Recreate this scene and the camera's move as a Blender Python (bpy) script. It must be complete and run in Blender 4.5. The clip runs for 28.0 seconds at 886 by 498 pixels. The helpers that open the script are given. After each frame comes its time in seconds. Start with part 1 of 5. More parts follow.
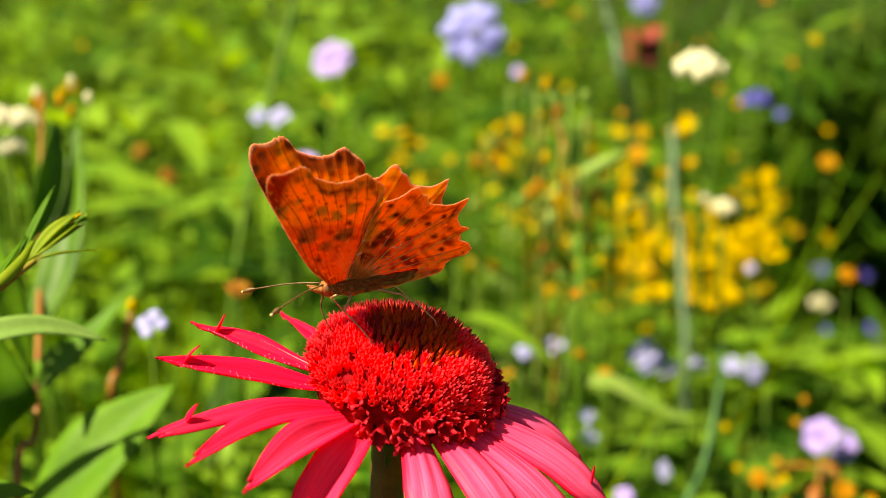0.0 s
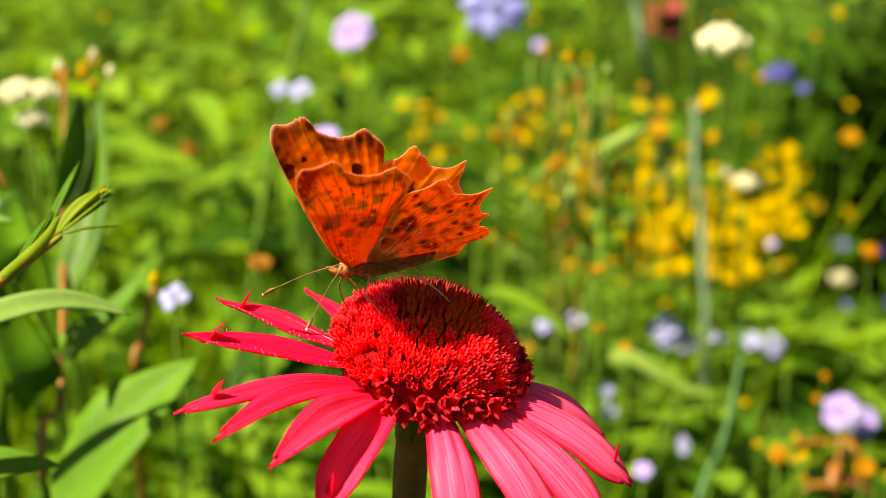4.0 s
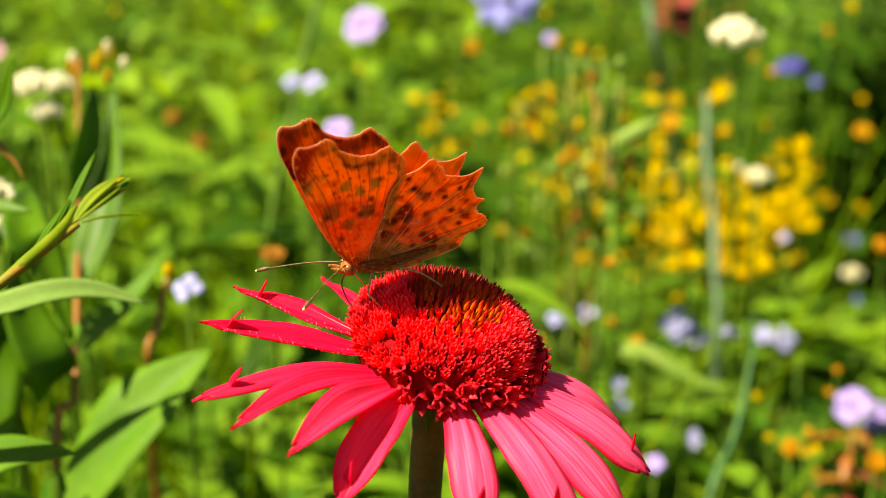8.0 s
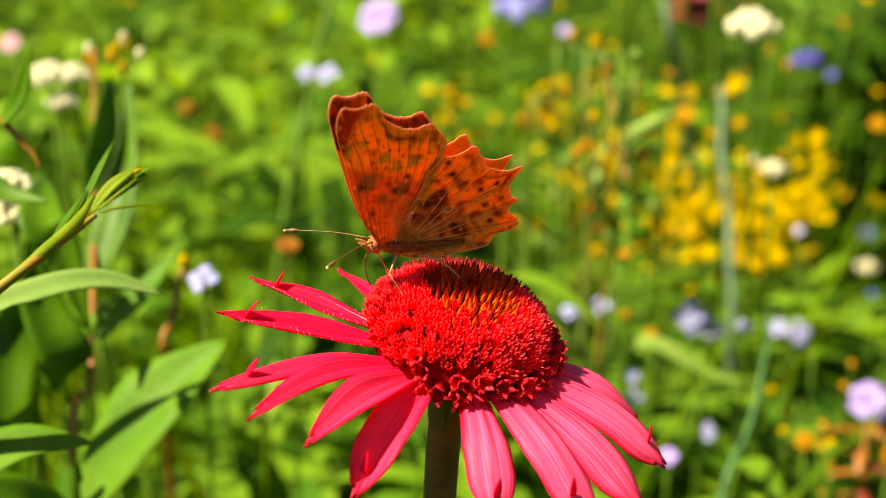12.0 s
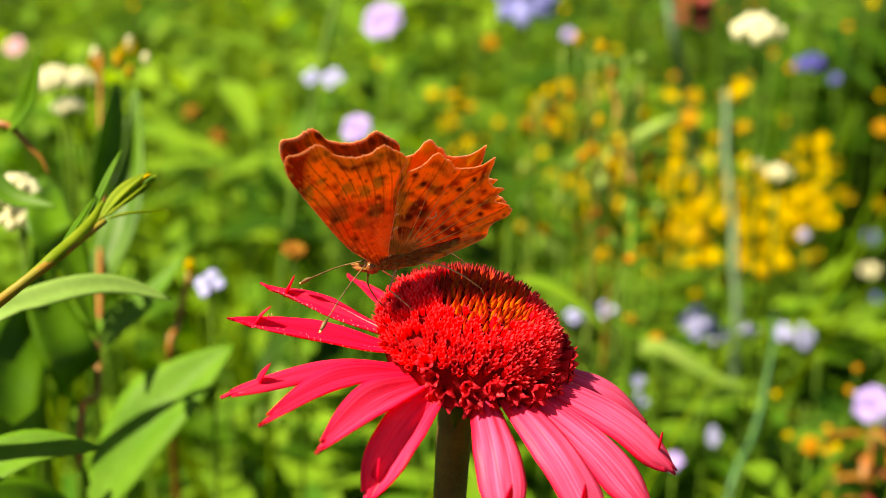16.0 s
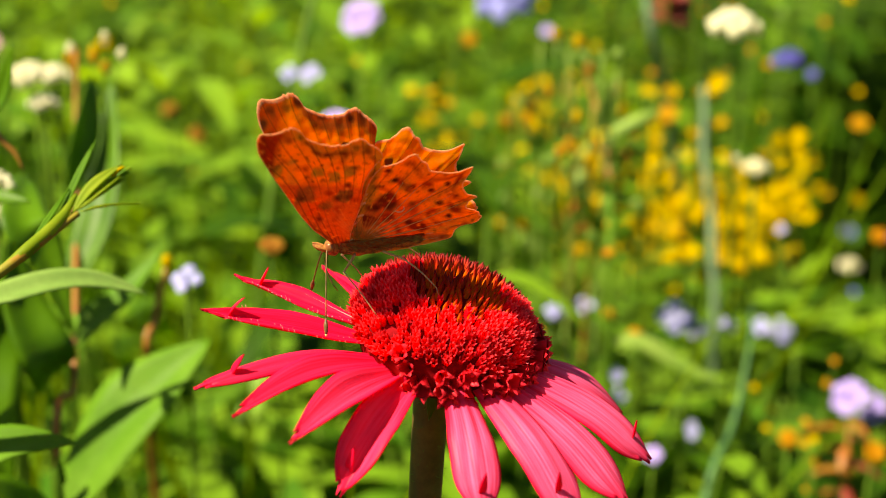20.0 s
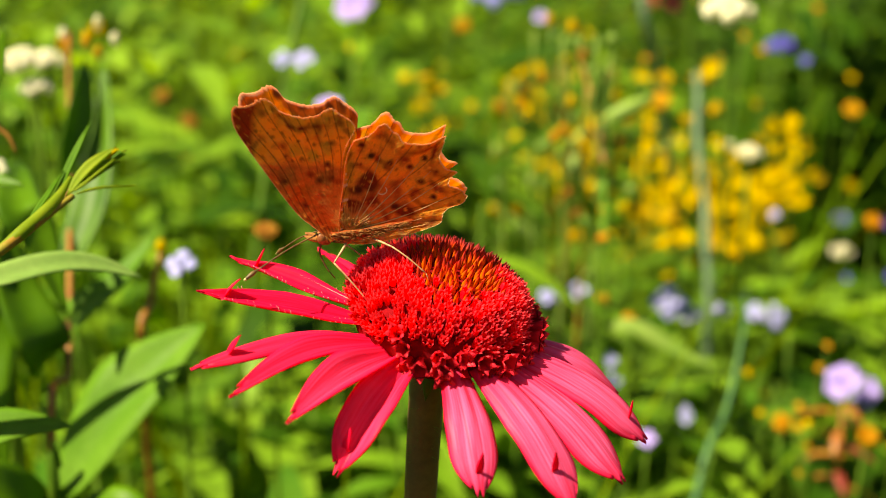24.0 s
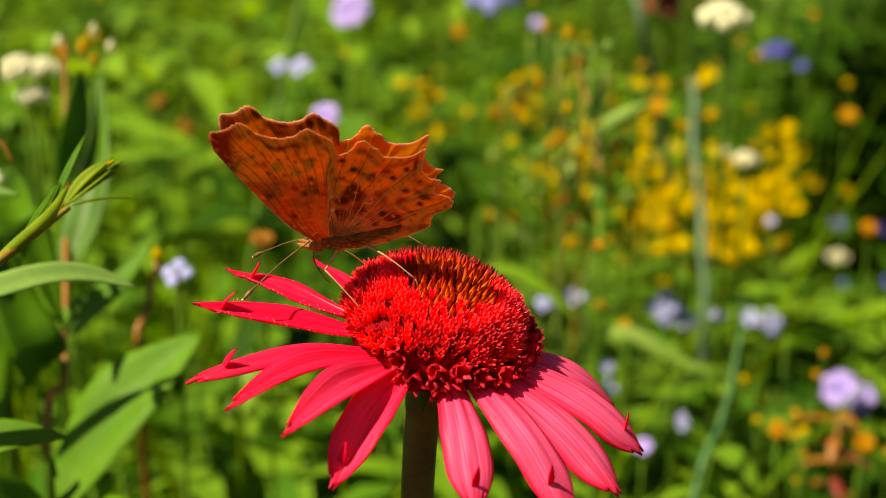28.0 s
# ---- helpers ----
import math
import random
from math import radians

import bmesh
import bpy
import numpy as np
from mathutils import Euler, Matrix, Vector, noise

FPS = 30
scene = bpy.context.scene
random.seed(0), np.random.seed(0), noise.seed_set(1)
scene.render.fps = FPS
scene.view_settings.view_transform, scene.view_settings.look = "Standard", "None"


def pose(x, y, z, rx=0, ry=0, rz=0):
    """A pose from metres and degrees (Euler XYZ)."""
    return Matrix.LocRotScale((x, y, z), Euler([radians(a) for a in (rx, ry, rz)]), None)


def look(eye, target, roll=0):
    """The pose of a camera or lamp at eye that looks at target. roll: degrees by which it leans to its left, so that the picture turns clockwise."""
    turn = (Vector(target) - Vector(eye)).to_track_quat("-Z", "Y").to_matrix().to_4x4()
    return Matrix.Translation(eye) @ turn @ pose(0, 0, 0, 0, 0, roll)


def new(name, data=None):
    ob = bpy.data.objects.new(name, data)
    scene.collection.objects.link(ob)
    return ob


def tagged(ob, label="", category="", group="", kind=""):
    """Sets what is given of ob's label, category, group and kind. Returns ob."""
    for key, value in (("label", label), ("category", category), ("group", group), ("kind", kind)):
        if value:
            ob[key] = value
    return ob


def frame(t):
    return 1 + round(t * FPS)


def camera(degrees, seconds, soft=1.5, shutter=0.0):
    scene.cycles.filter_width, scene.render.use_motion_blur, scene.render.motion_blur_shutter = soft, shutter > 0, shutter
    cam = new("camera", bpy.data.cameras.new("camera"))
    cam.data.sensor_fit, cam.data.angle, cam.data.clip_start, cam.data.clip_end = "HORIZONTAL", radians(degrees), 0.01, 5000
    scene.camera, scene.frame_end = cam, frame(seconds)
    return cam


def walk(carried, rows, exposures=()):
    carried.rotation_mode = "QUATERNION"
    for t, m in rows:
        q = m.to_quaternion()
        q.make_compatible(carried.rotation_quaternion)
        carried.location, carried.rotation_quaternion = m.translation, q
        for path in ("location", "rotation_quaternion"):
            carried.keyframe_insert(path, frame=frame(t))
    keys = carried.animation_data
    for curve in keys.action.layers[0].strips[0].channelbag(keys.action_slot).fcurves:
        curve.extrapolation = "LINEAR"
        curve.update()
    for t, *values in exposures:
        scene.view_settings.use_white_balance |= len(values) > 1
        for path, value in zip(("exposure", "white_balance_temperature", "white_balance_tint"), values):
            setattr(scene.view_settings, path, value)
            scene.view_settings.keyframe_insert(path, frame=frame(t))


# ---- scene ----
# ---- camera ----
cam = camera(40, 28.0, soft=0.5)
cam.data.dof.use_dof = True
cam.data.dof.focus_distance = 0.187
cam.data.dof.aperture_fstop = 15.0
walk(cam, [
    (0.0, pose(0.00670, -0.17727, 0.69111, 74.000, 0, 0.000)),
    (0.5, pose(0.00655, -0.17731, 0.69096, 74.006, 0, 0.077)),
    (1.0, pose(0.00624, -0.17735, 0.69082, 73.767, 0, 0.065)),
    (1.5, pose(0.00639, -0.17744, 0.69052, 73.534, 0, 0.150)),
    (2.0, pose(0.00639, -0.17731, 0.69096, 73.272, 0, 0.233)),
    (2.5, pose(0.00593, -0.17718, 0.69141, 73.132, 0, 0.337)),
    (3.0, pose(0.00577, -0.17705, 0.69185, 73.034, 0, 0.494)),
    (3.5, pose(0.00577, -0.17705, 0.69186, 72.869, 0, 0.699)),
    (5.5, pose(0.00531, -0.17705, 0.69186, 72.462, 0, 1.210)),
    (6.0, pose(0.00531, -0.17722, 0.69126, 72.446, 0, 1.210)),
    (6.5, pose(0.00500, -0.17731, 0.69096, 72.376, 0, 1.278)),
    (7.0, pose(0.00484, -0.17735, 0.69082, 72.381, 0, 1.312)),
    (7.5, pose(0.00469, -0.17739, 0.69067, 72.427, 0, 1.349)),
    (8.0, pose(0.00438, -0.17731, 0.69096, 72.458, 0, 1.337)),
    (8.5, pose(0.00423, -0.17718, 0.69141, 72.440, 0, 1.413)),
    (9.0, pose(0.00485, -0.17714, 0.69156, 72.435, 0, 1.517)),
    (9.5, pose(0.00423, -0.17710, 0.69170, 72.429, 0, 1.576)),
    (10.0, pose(0.00422, -0.17709, 0.69171, 72.386, 0, 1.655)),
    (10.5, pose(0.00392, -0.17709, 0.69171, 72.346, 0, 1.766)),
    (11.0, pose(0.00408, -0.17718, 0.69141, 72.236, 0, 1.814)),
    (11.5, pose(0.00375, -0.17735, 0.69081, 72.180, 0, 1.882)),
    (12.0, pose(0.00376, -0.17735, 0.69082, 72.097, 0, 1.964)),
    (12.5, pose(0.00285, -0.17739, 0.69066, 72.103, 0, 2.012)),
    (14.5, pose(0.00314, -0.17718, 0.69141, 72.196, 0, 2.142)),
    (15.0, pose(0.00376, -0.17710, 0.69170, 72.184, 0, 2.087)),
    (15.5, pose(0.00299, -0.17718, 0.69141, 72.236, 0, 2.097)),
    (16.0, pose(0.00252, -0.17722, 0.69127, 72.241, 0, 2.079)),
    (16.5, pose(0.00268, -0.17731, 0.69096, 72.214, 0, 2.045)),
    (17.0, pose(0.00300, -0.17744, 0.69052, 72.231, 0, 1.895)),
    (17.5, pose(0.00330, -0.17756, 0.69007, 72.209, 0, 1.702)),
    (18.0, pose(0.00314, -0.17765, 0.68977, 72.221, 0, 1.614)),
    (18.5, pose(0.00299, -0.17765, 0.68977, 72.139, 0, 1.486)),
    (19.0, pose(0.00345, -0.17778, 0.68932, 72.156, 0, 1.341)),
    (19.5, pose(0.00376, -0.17761, 0.68992, 72.093, 0, 1.191)),
    (20.0, pose(0.00361, -0.17757, 0.69006, 72.170, 0, 1.145)),
    (20.5, pose(0.00330, -0.17748, 0.69036, 72.158, 0, 1.133)),
    (21.0, pose(0.00299, -0.17748, 0.69036, 72.158, 0, 1.121)),
    (21.5, pose(0.00330, -0.17761, 0.68993, 72.133, 0, 1.173)),
    (23.5, pose(0.00361, -0.17787, 0.68902, 71.642, 0, 0.901)),
    (24.0, pose(0.00315, -0.17786, 0.68903, 71.600, 0, 0.800)),
    (24.5, pose(0.00329, -0.17791, 0.68888, 71.606, 0, 0.723)),
    (25.0, pose(0.00315, -0.17795, 0.68873, 71.651, 0, 0.638)),
    (25.5, pose(0.00314, -0.17786, 0.68903, 71.679, 0, 0.555)),
    (26.0, pose(0.00267, -0.17774, 0.68947, 71.704, 0, 0.538)),
    (26.5, pose(0.00330, -0.17765, 0.68977, 71.732, 0, 0.604)),
    (27.0, pose(0.00315, -0.17756, 0.69007, 71.800, 0, 0.598)),
    (27.5, pose(0.00345, -0.17757, 0.69006, 71.803, 0, 0.650)),
    (28.0, pose(0.00330, -0.17752, 0.69022, 71.797, 0, 0.644)),
], exposures=[(0.0, 1.16, 7900, 6), (2.0, 1.21, 7900, 6), (15.0, 1.21, 7900, 6), (20.0, 1.14, 7900, 6), (27.4, 1.08, 7900, 6), (28.0, 0.70, 7900, 4)])

# ---- light ----
SUN_TO = Vector((-0.50, -0.20, 0.83)).normalized()
world = bpy.data.worlds.new("sky")
scene.world = world
world.use_nodes = True
wn = world.node_tree.nodes
sky = wn.new("ShaderNodeTexSky")
sky.sky_type = "NISHITA"
sky.sun_disc = False
sky.sun_elevation = math.asin(SUN_TO.z)
sky.sun_rotation = math.atan2(SUN_TO.x, SUN_TO.y)
wn["Background"].inputs["Strength"].default_value = 0.039
world.node_tree.links.new(sky.outputs["Color"], wn["Background"].inputs["Color"])
sun_data = bpy.data.lights.new("sun", "SUN")
sun_data.energy = 5.0
sun_data.angle = radians(0.5)
sun_data.color = (1.0, 0.945, 0.77)
sun = new("sun", sun_data)
sun.matrix_world = look(SUN_TO * 10, (0, 0, 0))


# ---- materials ----
def material(name, c1, c2, rough=0.5, scale=300.0, trans=0.0, bump=0.0, island=0.0, tcol=None, spec=0.5,
             fine=0.0):
    """Two colours mixed by noise at two scales; trans lets light through a thin sheet; island varies loose pieces."""
    m = bpy.data.materials.new(name)
    m.use_nodes = True
    nt = m.node_tree
    n, l = nt.nodes, nt.links
    bsdf = n["Principled BSDF"]
    out = n["Material Output"]
    co = n.new("ShaderNodeTexCoord")
    big = n.new("ShaderNodeTexNoise")
    big.inputs["Scale"].default_value = scale
    big.inputs["Detail"].default_value = 4.0
    l.new(co.outputs["Object"], big.inputs["Vector"])
    ramp = n.new("ShaderNodeMapRange")
    ramp.inputs["From Min"].default_value, ramp.inputs["From Max"].default_value = 0.32, 0.68
    l.new(big.outputs["Fac"], ramp.inputs["Value"])
    mix = n.new("ShaderNodeMix")
    mix.data_type = "RGBA"
    mix.inputs["A"].default_value = (*c1, 1)
    mix.inputs["B"].default_value = (*c2, 1)
    fac = ramp.outputs["Result"]
    if island:
        src = n.new("ShaderNodeNewGeometry").outputs["Random Per Island"]
        add = n.new("ShaderNodeMix")
        add.inputs["Factor"].default_value = island
        l.new(fac, add.inputs["A"])
        l.new(src, add.inputs["B"])
        fac = add.outputs["Result"]
    l.new(fac, mix.inputs["Factor"])
    col = mix.outputs["Result"]
    if fine:
        f = n.new("ShaderNodeTexNoise")
        f.inputs["Scale"].default_value = scale * 7
        f.inputs["Detail"].default_value = 3
        l.new(co.outputs["Object"], f.inputs["Vector"])
        hv = n.new("ShaderNodeMapRange")
        hv.inputs["To Min"].default_value, hv.inputs["To Max"].default_value = 1 - fine, 1 + fine
        l.new(f.outputs["Fac"], hv.inputs["Value"])
        hsv = n.new("ShaderNodeHueSaturation")
        l.new(hv.outputs["Result"], hsv.inputs["Value"])
        l.new(col, hsv.inputs["Color"])
        col = hsv.outputs["Color"]
    l.new(col, bsdf.inputs["Base Color"])
    bsdf.inputs["Roughness"].default_value = rough
    bsdf.inputs["Specular IOR Level"].default_value = spec
    if bump:
        b = n.new("ShaderNodeBump")
        b.inputs["Strength"].default_value = bump
        b.inputs["Distance"].default_value = 0.0005
        l.new(big.outputs["Fac"], b.inputs["Height"])
        l.new(b.outputs["Normal"], bsdf.inputs["Normal"])
    if trans:
        tr = n.new("ShaderNodeBsdfTranslucent")
        if tcol:
            tint = n.new("ShaderNodeMix")
            tint.data_type, tint.blend_type = "RGBA", "MULTIPLY"
            tint.inputs["Factor"].default_value = 1.0
            tint.inputs["B"].default_value = (*tcol, 1)
            l.new(col, tint.inputs["A"])
            l.new(tint.outputs["Result"], tr.inputs["Color"])
        else:
            l.new(col, tr.inputs["Color"])
        ms = n.new("ShaderNodeMixShader")
        ms.inputs["Fac"].default_value = trans
        l.new(bsdf.outputs["BSDF"], ms.inputs[1])
        l.new(tr.outputs["BSDF"], ms.inputs[2])
        l.new(ms.outputs["Shader"], out.inputs["Surface"])
    return m


def streaks(m):
    """Fine lengthwise streaks, by the places along and across that a petal's mesh carries."""
    n, l = m.node_tree.nodes, m.node_tree.links
    a = n.new("ShaderNodeAttribute")
    a.attribute_name = "weave"
    sc = n.new("ShaderNodeVectorMath")
    sc.operation = "MULTIPLY"
    sc.inputs[1].default_value = (24.0, 0.6, 1.0)
    l.new(a.outputs["Vector"], sc.inputs[0])
    t = n.new("ShaderNodeTexNoise")
    t.inputs["Scale"].default_value = 1.0
    t.inputs["Detail"].default_value = 4.0
    l.new(sc.outputs["Vector"], t.inputs["Vector"])
    r = n.new("ShaderNodeMapRange")
    r.inputs["From Min"].default_value, r.inputs["From Max"].default_value = 0.22, 0.62
    l.new(t.outputs["Fac"], r.inputs["Value"])
    # painted sun: paler pink by the amount stored on each petal
    lit_pink = n.new("ShaderNodeAttribute")
    lit_pink.attribute_name = "lit_pink"
    lit_amount = n.new("ShaderNodeMath")
    lit_amount.operation = "MULTIPLY"
    l.new(lit_pink.outputs["Fac"], lit_amount.inputs[0])
    l.new(r.outputs["Result"], lit_amount.inputs[1])
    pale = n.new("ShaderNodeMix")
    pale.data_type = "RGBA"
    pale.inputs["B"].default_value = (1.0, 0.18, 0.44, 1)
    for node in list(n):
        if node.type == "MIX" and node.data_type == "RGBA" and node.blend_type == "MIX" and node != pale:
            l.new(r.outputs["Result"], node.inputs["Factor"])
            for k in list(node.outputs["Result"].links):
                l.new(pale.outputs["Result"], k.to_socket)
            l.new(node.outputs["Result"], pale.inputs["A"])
    l.new(lit_amount.outputs["Value"], pale.inputs["Factor"])
    for node in n:
        if node.type == "BUMP":
            l.new(t.outputs["Fac"], node.inputs["Height"])


def gradient_material(name, low, high, start, end, rough=0.5, trans=0.0):
    """Colour that runs from the piece's foot to its tip."""
    m = material(name, low, low, rough, 500, trans, spec=0.2)
    nt = m.node_tree
    n, l = nt.nodes, nt.links
    reach = n.new("ShaderNodeAttribute")
    reach.attribute_name = "reach"
    r = n.new("ShaderNodeMapRange")
    r.inputs["From Min"].default_value, r.inputs["From Max"].default_value = start, end
    l.new(reach.outputs["Fac"], r.inputs["Value"])
    mix = n.new("ShaderNodeMix")
    mix.data_type = "RGBA"
    mix.inputs["A"].default_value = (*low, 1)
    mix.inputs["B"].default_value = (*high, 1)
    l.new(r.outputs["Result"], mix.inputs["Factor"])
    rnd = n.new("ShaderNodeObjectInfo")
    val = n.new("ShaderNodeMapRange")
    val.inputs["To Min"].default_value, val.inputs["To Max"].default_value = 0.75, 1.25
    l.new(rnd.outputs["Random"], val.inputs["Value"])
    hsv = n.new("ShaderNodeHueSaturation")
    l.new(val.outputs["Result"], hsv.inputs["Value"])
    l.new(mix.outputs["Result"], hsv.inputs["Color"])
    l.new(hsv.outputs["Color"], n["Principled BSDF"].inputs["Base Color"])
    for node in n:
        if node.type == "BSDF_TRANSLUCENT":
            l.new(hsv.outputs["Color"], node.inputs["Color"])
    return m


def painted_material(name, rough, trans, bump=0.3, gain=(1, 1, 1)):
    """A wing's scales: the pattern is stored on the mesh, with a fine grain over it."""
    m = material(name, (1, 1, 1), (1, 1, 1), rough, 2500, trans, bump, spec=0.08, tcol=gain)
    nt = m.node_tree
    n, l = nt.nodes, nt.links
    at = n.new("ShaderNodeVertexColor")
    at.layer_name = "pattern"
    grain = n.new("ShaderNodeTexNoise")
    grain.inputs["Scale"].default_value = 3500
    l.new(n["Texture Coordinate"].outputs["Object"], grain.inputs["Vector"])
    val = n.new("ShaderNodeMapRange")
    val.inputs["To Min"].default_value, val.inputs["To Max"].default_value = 0.85, 1.25
    l.new(grain.outputs["Fac"], val.inputs["Value"])
    hsv = n.new("ShaderNodeHueSaturation")
    l.new(at.outputs["Color"], hsv.inputs["Color"])
    l.new(val.outputs["Result"], hsv.inputs["Value"])
    l.new(hsv.outputs["Color"], n["Principled BSDF"].inputs["Base Color"])
    for node in n:
        if node.type == "MIX" and node.blend_type == "MULTIPLY":
            l.new(hsv.outputs["Color"], node.inputs["A"])
    return m


SOIL = material("soil", (0.012, 0.018, 0.005), (0.026, 0.048, 0.006), 0.95, 9, bump=0.6, fine=0.4, spec=0.05)
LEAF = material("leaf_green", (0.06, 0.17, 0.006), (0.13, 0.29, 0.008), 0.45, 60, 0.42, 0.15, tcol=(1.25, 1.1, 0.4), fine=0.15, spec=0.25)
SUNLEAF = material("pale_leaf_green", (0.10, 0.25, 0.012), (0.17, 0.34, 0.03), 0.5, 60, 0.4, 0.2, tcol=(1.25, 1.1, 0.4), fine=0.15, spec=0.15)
# darker copy of the meadow green, standing in for shade between plants
SHADELEAF = material("shade_leaf_green", (0.012, 0.05, 0.003), (0.055, 0.13, 0.005), 0.55, 8, 0.3, 0.0, island=0.7, tcol=(1.3, 1.15, 0.35), fine=0.15, spec=0.08)
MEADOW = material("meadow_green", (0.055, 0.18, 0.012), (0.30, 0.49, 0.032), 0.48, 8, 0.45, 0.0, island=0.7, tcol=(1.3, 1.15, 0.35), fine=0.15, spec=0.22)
GRASS = material("grass_green", (0.08, 0.18, 0.004), (0.28, 0.38, 0.012), 0.55, 8, 0.42, island=0.75, tcol=(1.3, 1.1, 0.4), spec=0.06)
OLIVE = material("olive_brown_stem", (0.22, 0.22, 0.025), (0.32, 0.16, 0.02), 0.5, 150, 0.0, 0.2, fine=0.2, spec=0.2)
PALELEAF = material("greyish_leaf_green", (0.19, 0.33, 0.07), (0.26, 0.40, 0.10), 0.5, 90, 0.3, 0.2, tcol=(1.25, 1.1, 0.4), fine=0.15, spec=0.2)
BUDLEAF = material("bud_yellow_green", (0.22, 0.34, 0.015), (0.36, 0.45, 0.03), 0.5, 200, 0.5, spec=0.2)
PALE = material("pale_green", (0.10, 0.22, 0.015), (0.16, 0.29, 0.03), 0.5, 40, 0.25)
STEM = material("stem_green", (0.05, 0.11, 0.008), (0.10, 0.18, 0.014), 0.55, 90, 0.0, 0.2, fine=0.2, spec=0.1)
CONESTEM = material("coneflower_stem", (0.070, 0.036, 0.008), (0.15, 0.082, 0.018), 0.55, 250, 0.0, 0.3, fine=0.25)
BLUESTEM = material("blue_green_stem", (0.045, 0.13, 0.04), (0.075, 0.17, 0.06), 0.5, 60, 0.0, 0.2, fine=0.15, spec=0.2)
PODGREEN = material("pod_green", (0.20, 0.34, 0.05), (0.30, 0.42, 0.09), 0.5, 60, 0.3, 0.1, fine=0.1, spec=0.2)
REDSTEM = material("red_brown_stem", (0.30, 0.13, 0.012), (0.28, 0.08, 0.010), 0.5, 60)
GREYSTEM = material("grey_green_stem", (0.10, 0.17, 0.09), (0.14, 0.21, 0.12), 0.55, 40, spec=0.2)
PETAL = material("pink_petal", (0.92, 0.003, 0.030), (0.98, 0.011, 0.095), 0.42, 120, 0.38, 0.22, tcol=(1.0, 0.12, 0.35), fine=0.06, spec=0.15)
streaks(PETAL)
TEETH = material("pale_petal_teeth", (0.92, 0.30, 0.30), (0.95, 0.50, 0.45), 0.5, 900, 0.3)
FLORET = gradient_material("red_floret", (0.95, 0.010, 0.036), (0.98, 0.10, 0.13), 0.0021, 0.0030, 0.40, 0.42)
TRUMPET = gradient_material("trumpet_floret", (0.70, 0.004, 0.016), (0.97, 0.030, 0.060), 0.0006, 0.0034, 0.45, 0.35)
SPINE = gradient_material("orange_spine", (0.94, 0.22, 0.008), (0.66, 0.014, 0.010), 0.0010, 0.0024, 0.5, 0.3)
DARKSPINE = gradient_material("maroon_shade_spine", (0.68, 0.050, 0.010), (0.24, 0.008, 0.012), 0.0009, 0.0024, 0.5, 0.15)
CORE = material("dark_receptacle", (0.12, 0.003, 0.005), (0.26, 0.005, 0.010), 0.9, 400, bump=0.4, spec=0.05)
UPPER = painted_material("wing_upper", 0.55, 0.6, 0.1, gain=(1.35, 0.85, 0.4))
UNDER = painted_material("wing_under", 0.62, 0.27, 0.35, gain=(1.45, 0.52, 0.14))
FUR = material("brown_fur", (0.18, 0.048, 0.009), (0.48, 0.19, 0.034), 0.8, 1500, bump=0.8, fine=0.4)
GOLDHAIR = material("golden_hair", (0.34, 0.12, 0.018), (0.58, 0.28, 0.05), 0.5, 1500, 0.1)
VEIN = material("pale_vein", (0.52, 0.26, 0.07), (0.70, 0.44, 0.17), 0.5, 900, 0.1)
EYE_BROWN = material("eye_brown", (0.20, 0.06, 0.02), (0.35, 0.12, 0.04), 0.2, 2500)
LEG = material("leg_cream", (0.55, 0.38, 0.19), (0.36, 0.20, 0.09), 0.5, 1500)
WINGFOLD = material("wing_fold", (0.38, 0.048, 0.009), (0.54, 0.11, 0.014), 0.7, 900, 0.5, 0.4, fine=0.45, spec=0.2)
DARK = material("antenna_brown", (0.05, 0.025, 0.01), (0.20, 0.11, 0.03), 0.5, 900)
CREAM_TIP = material("cream_tip", (0.85, 0.62, 0.25), (0.7, 0.45, 0.15), 0.5, 900)
SILVER = material("silver_mark", (0.75, 0.56, 0.36), (0.65, 0.44, 0.25), 0.4, 900)
BLUE = material("chicory_blue", (0.27, 0.28, 0.80), (0.42, 0.43, 0.90), 0.6, 60, 0.3)
LILAC = material("lilac_petal", (0.40, 0.40, 0.80), (0.53, 0.52, 0.88), 0.6, 60, 0.3)
PINKLILAC = material("pink_lilac_petal", (0.44, 0.31, 0.84), (0.57, 0.43, 0.92), 0.6, 60, 0.3)
PINK = material("pale_pink_petal", (0.72, 0.36, 0.50), (0.80, 0.46, 0.58), 0.6, 60, 0.3)
VIOLET = material("violet_petal", (0.07, 0.055, 0.46), (0.13, 0.10, 0.58), 0.6, 60, 0.25)
WHITE = material("cream_white_petal", (0.84, 0.78, 0.50), (0.87, 0.84, 0.64), 0.6, 60, 0.35)
YELLOW = material("yellow_petal", (0.64, 0.42, 0.003), (0.74, 0.53, 0.007), 0.6, 60, 0.3, spec=0.1)
GOLD = material("golden_petal", (0.52, 0.30, 0.004), (0.60, 0.40, 0.008), 0.6, 60, 0.3, spec=0.1)
RUST = material("rust_petal", (0.26, 0.10, 0.014), (0.38, 0.17, 0.02), 0.7, 90, 0.2, spec=0.1)
ORANGE = material("orange_petal", (0.48, 0.18, 0.006), (0.58, 0.30, 0.01), 0.6, 60, 0.2, spec=0.1)
DARKRED = material("dark_red_leaf", (0.20, 0.02, 0.012), (0.34, 0.04, 0.02), 0.6, 20, 0.2)


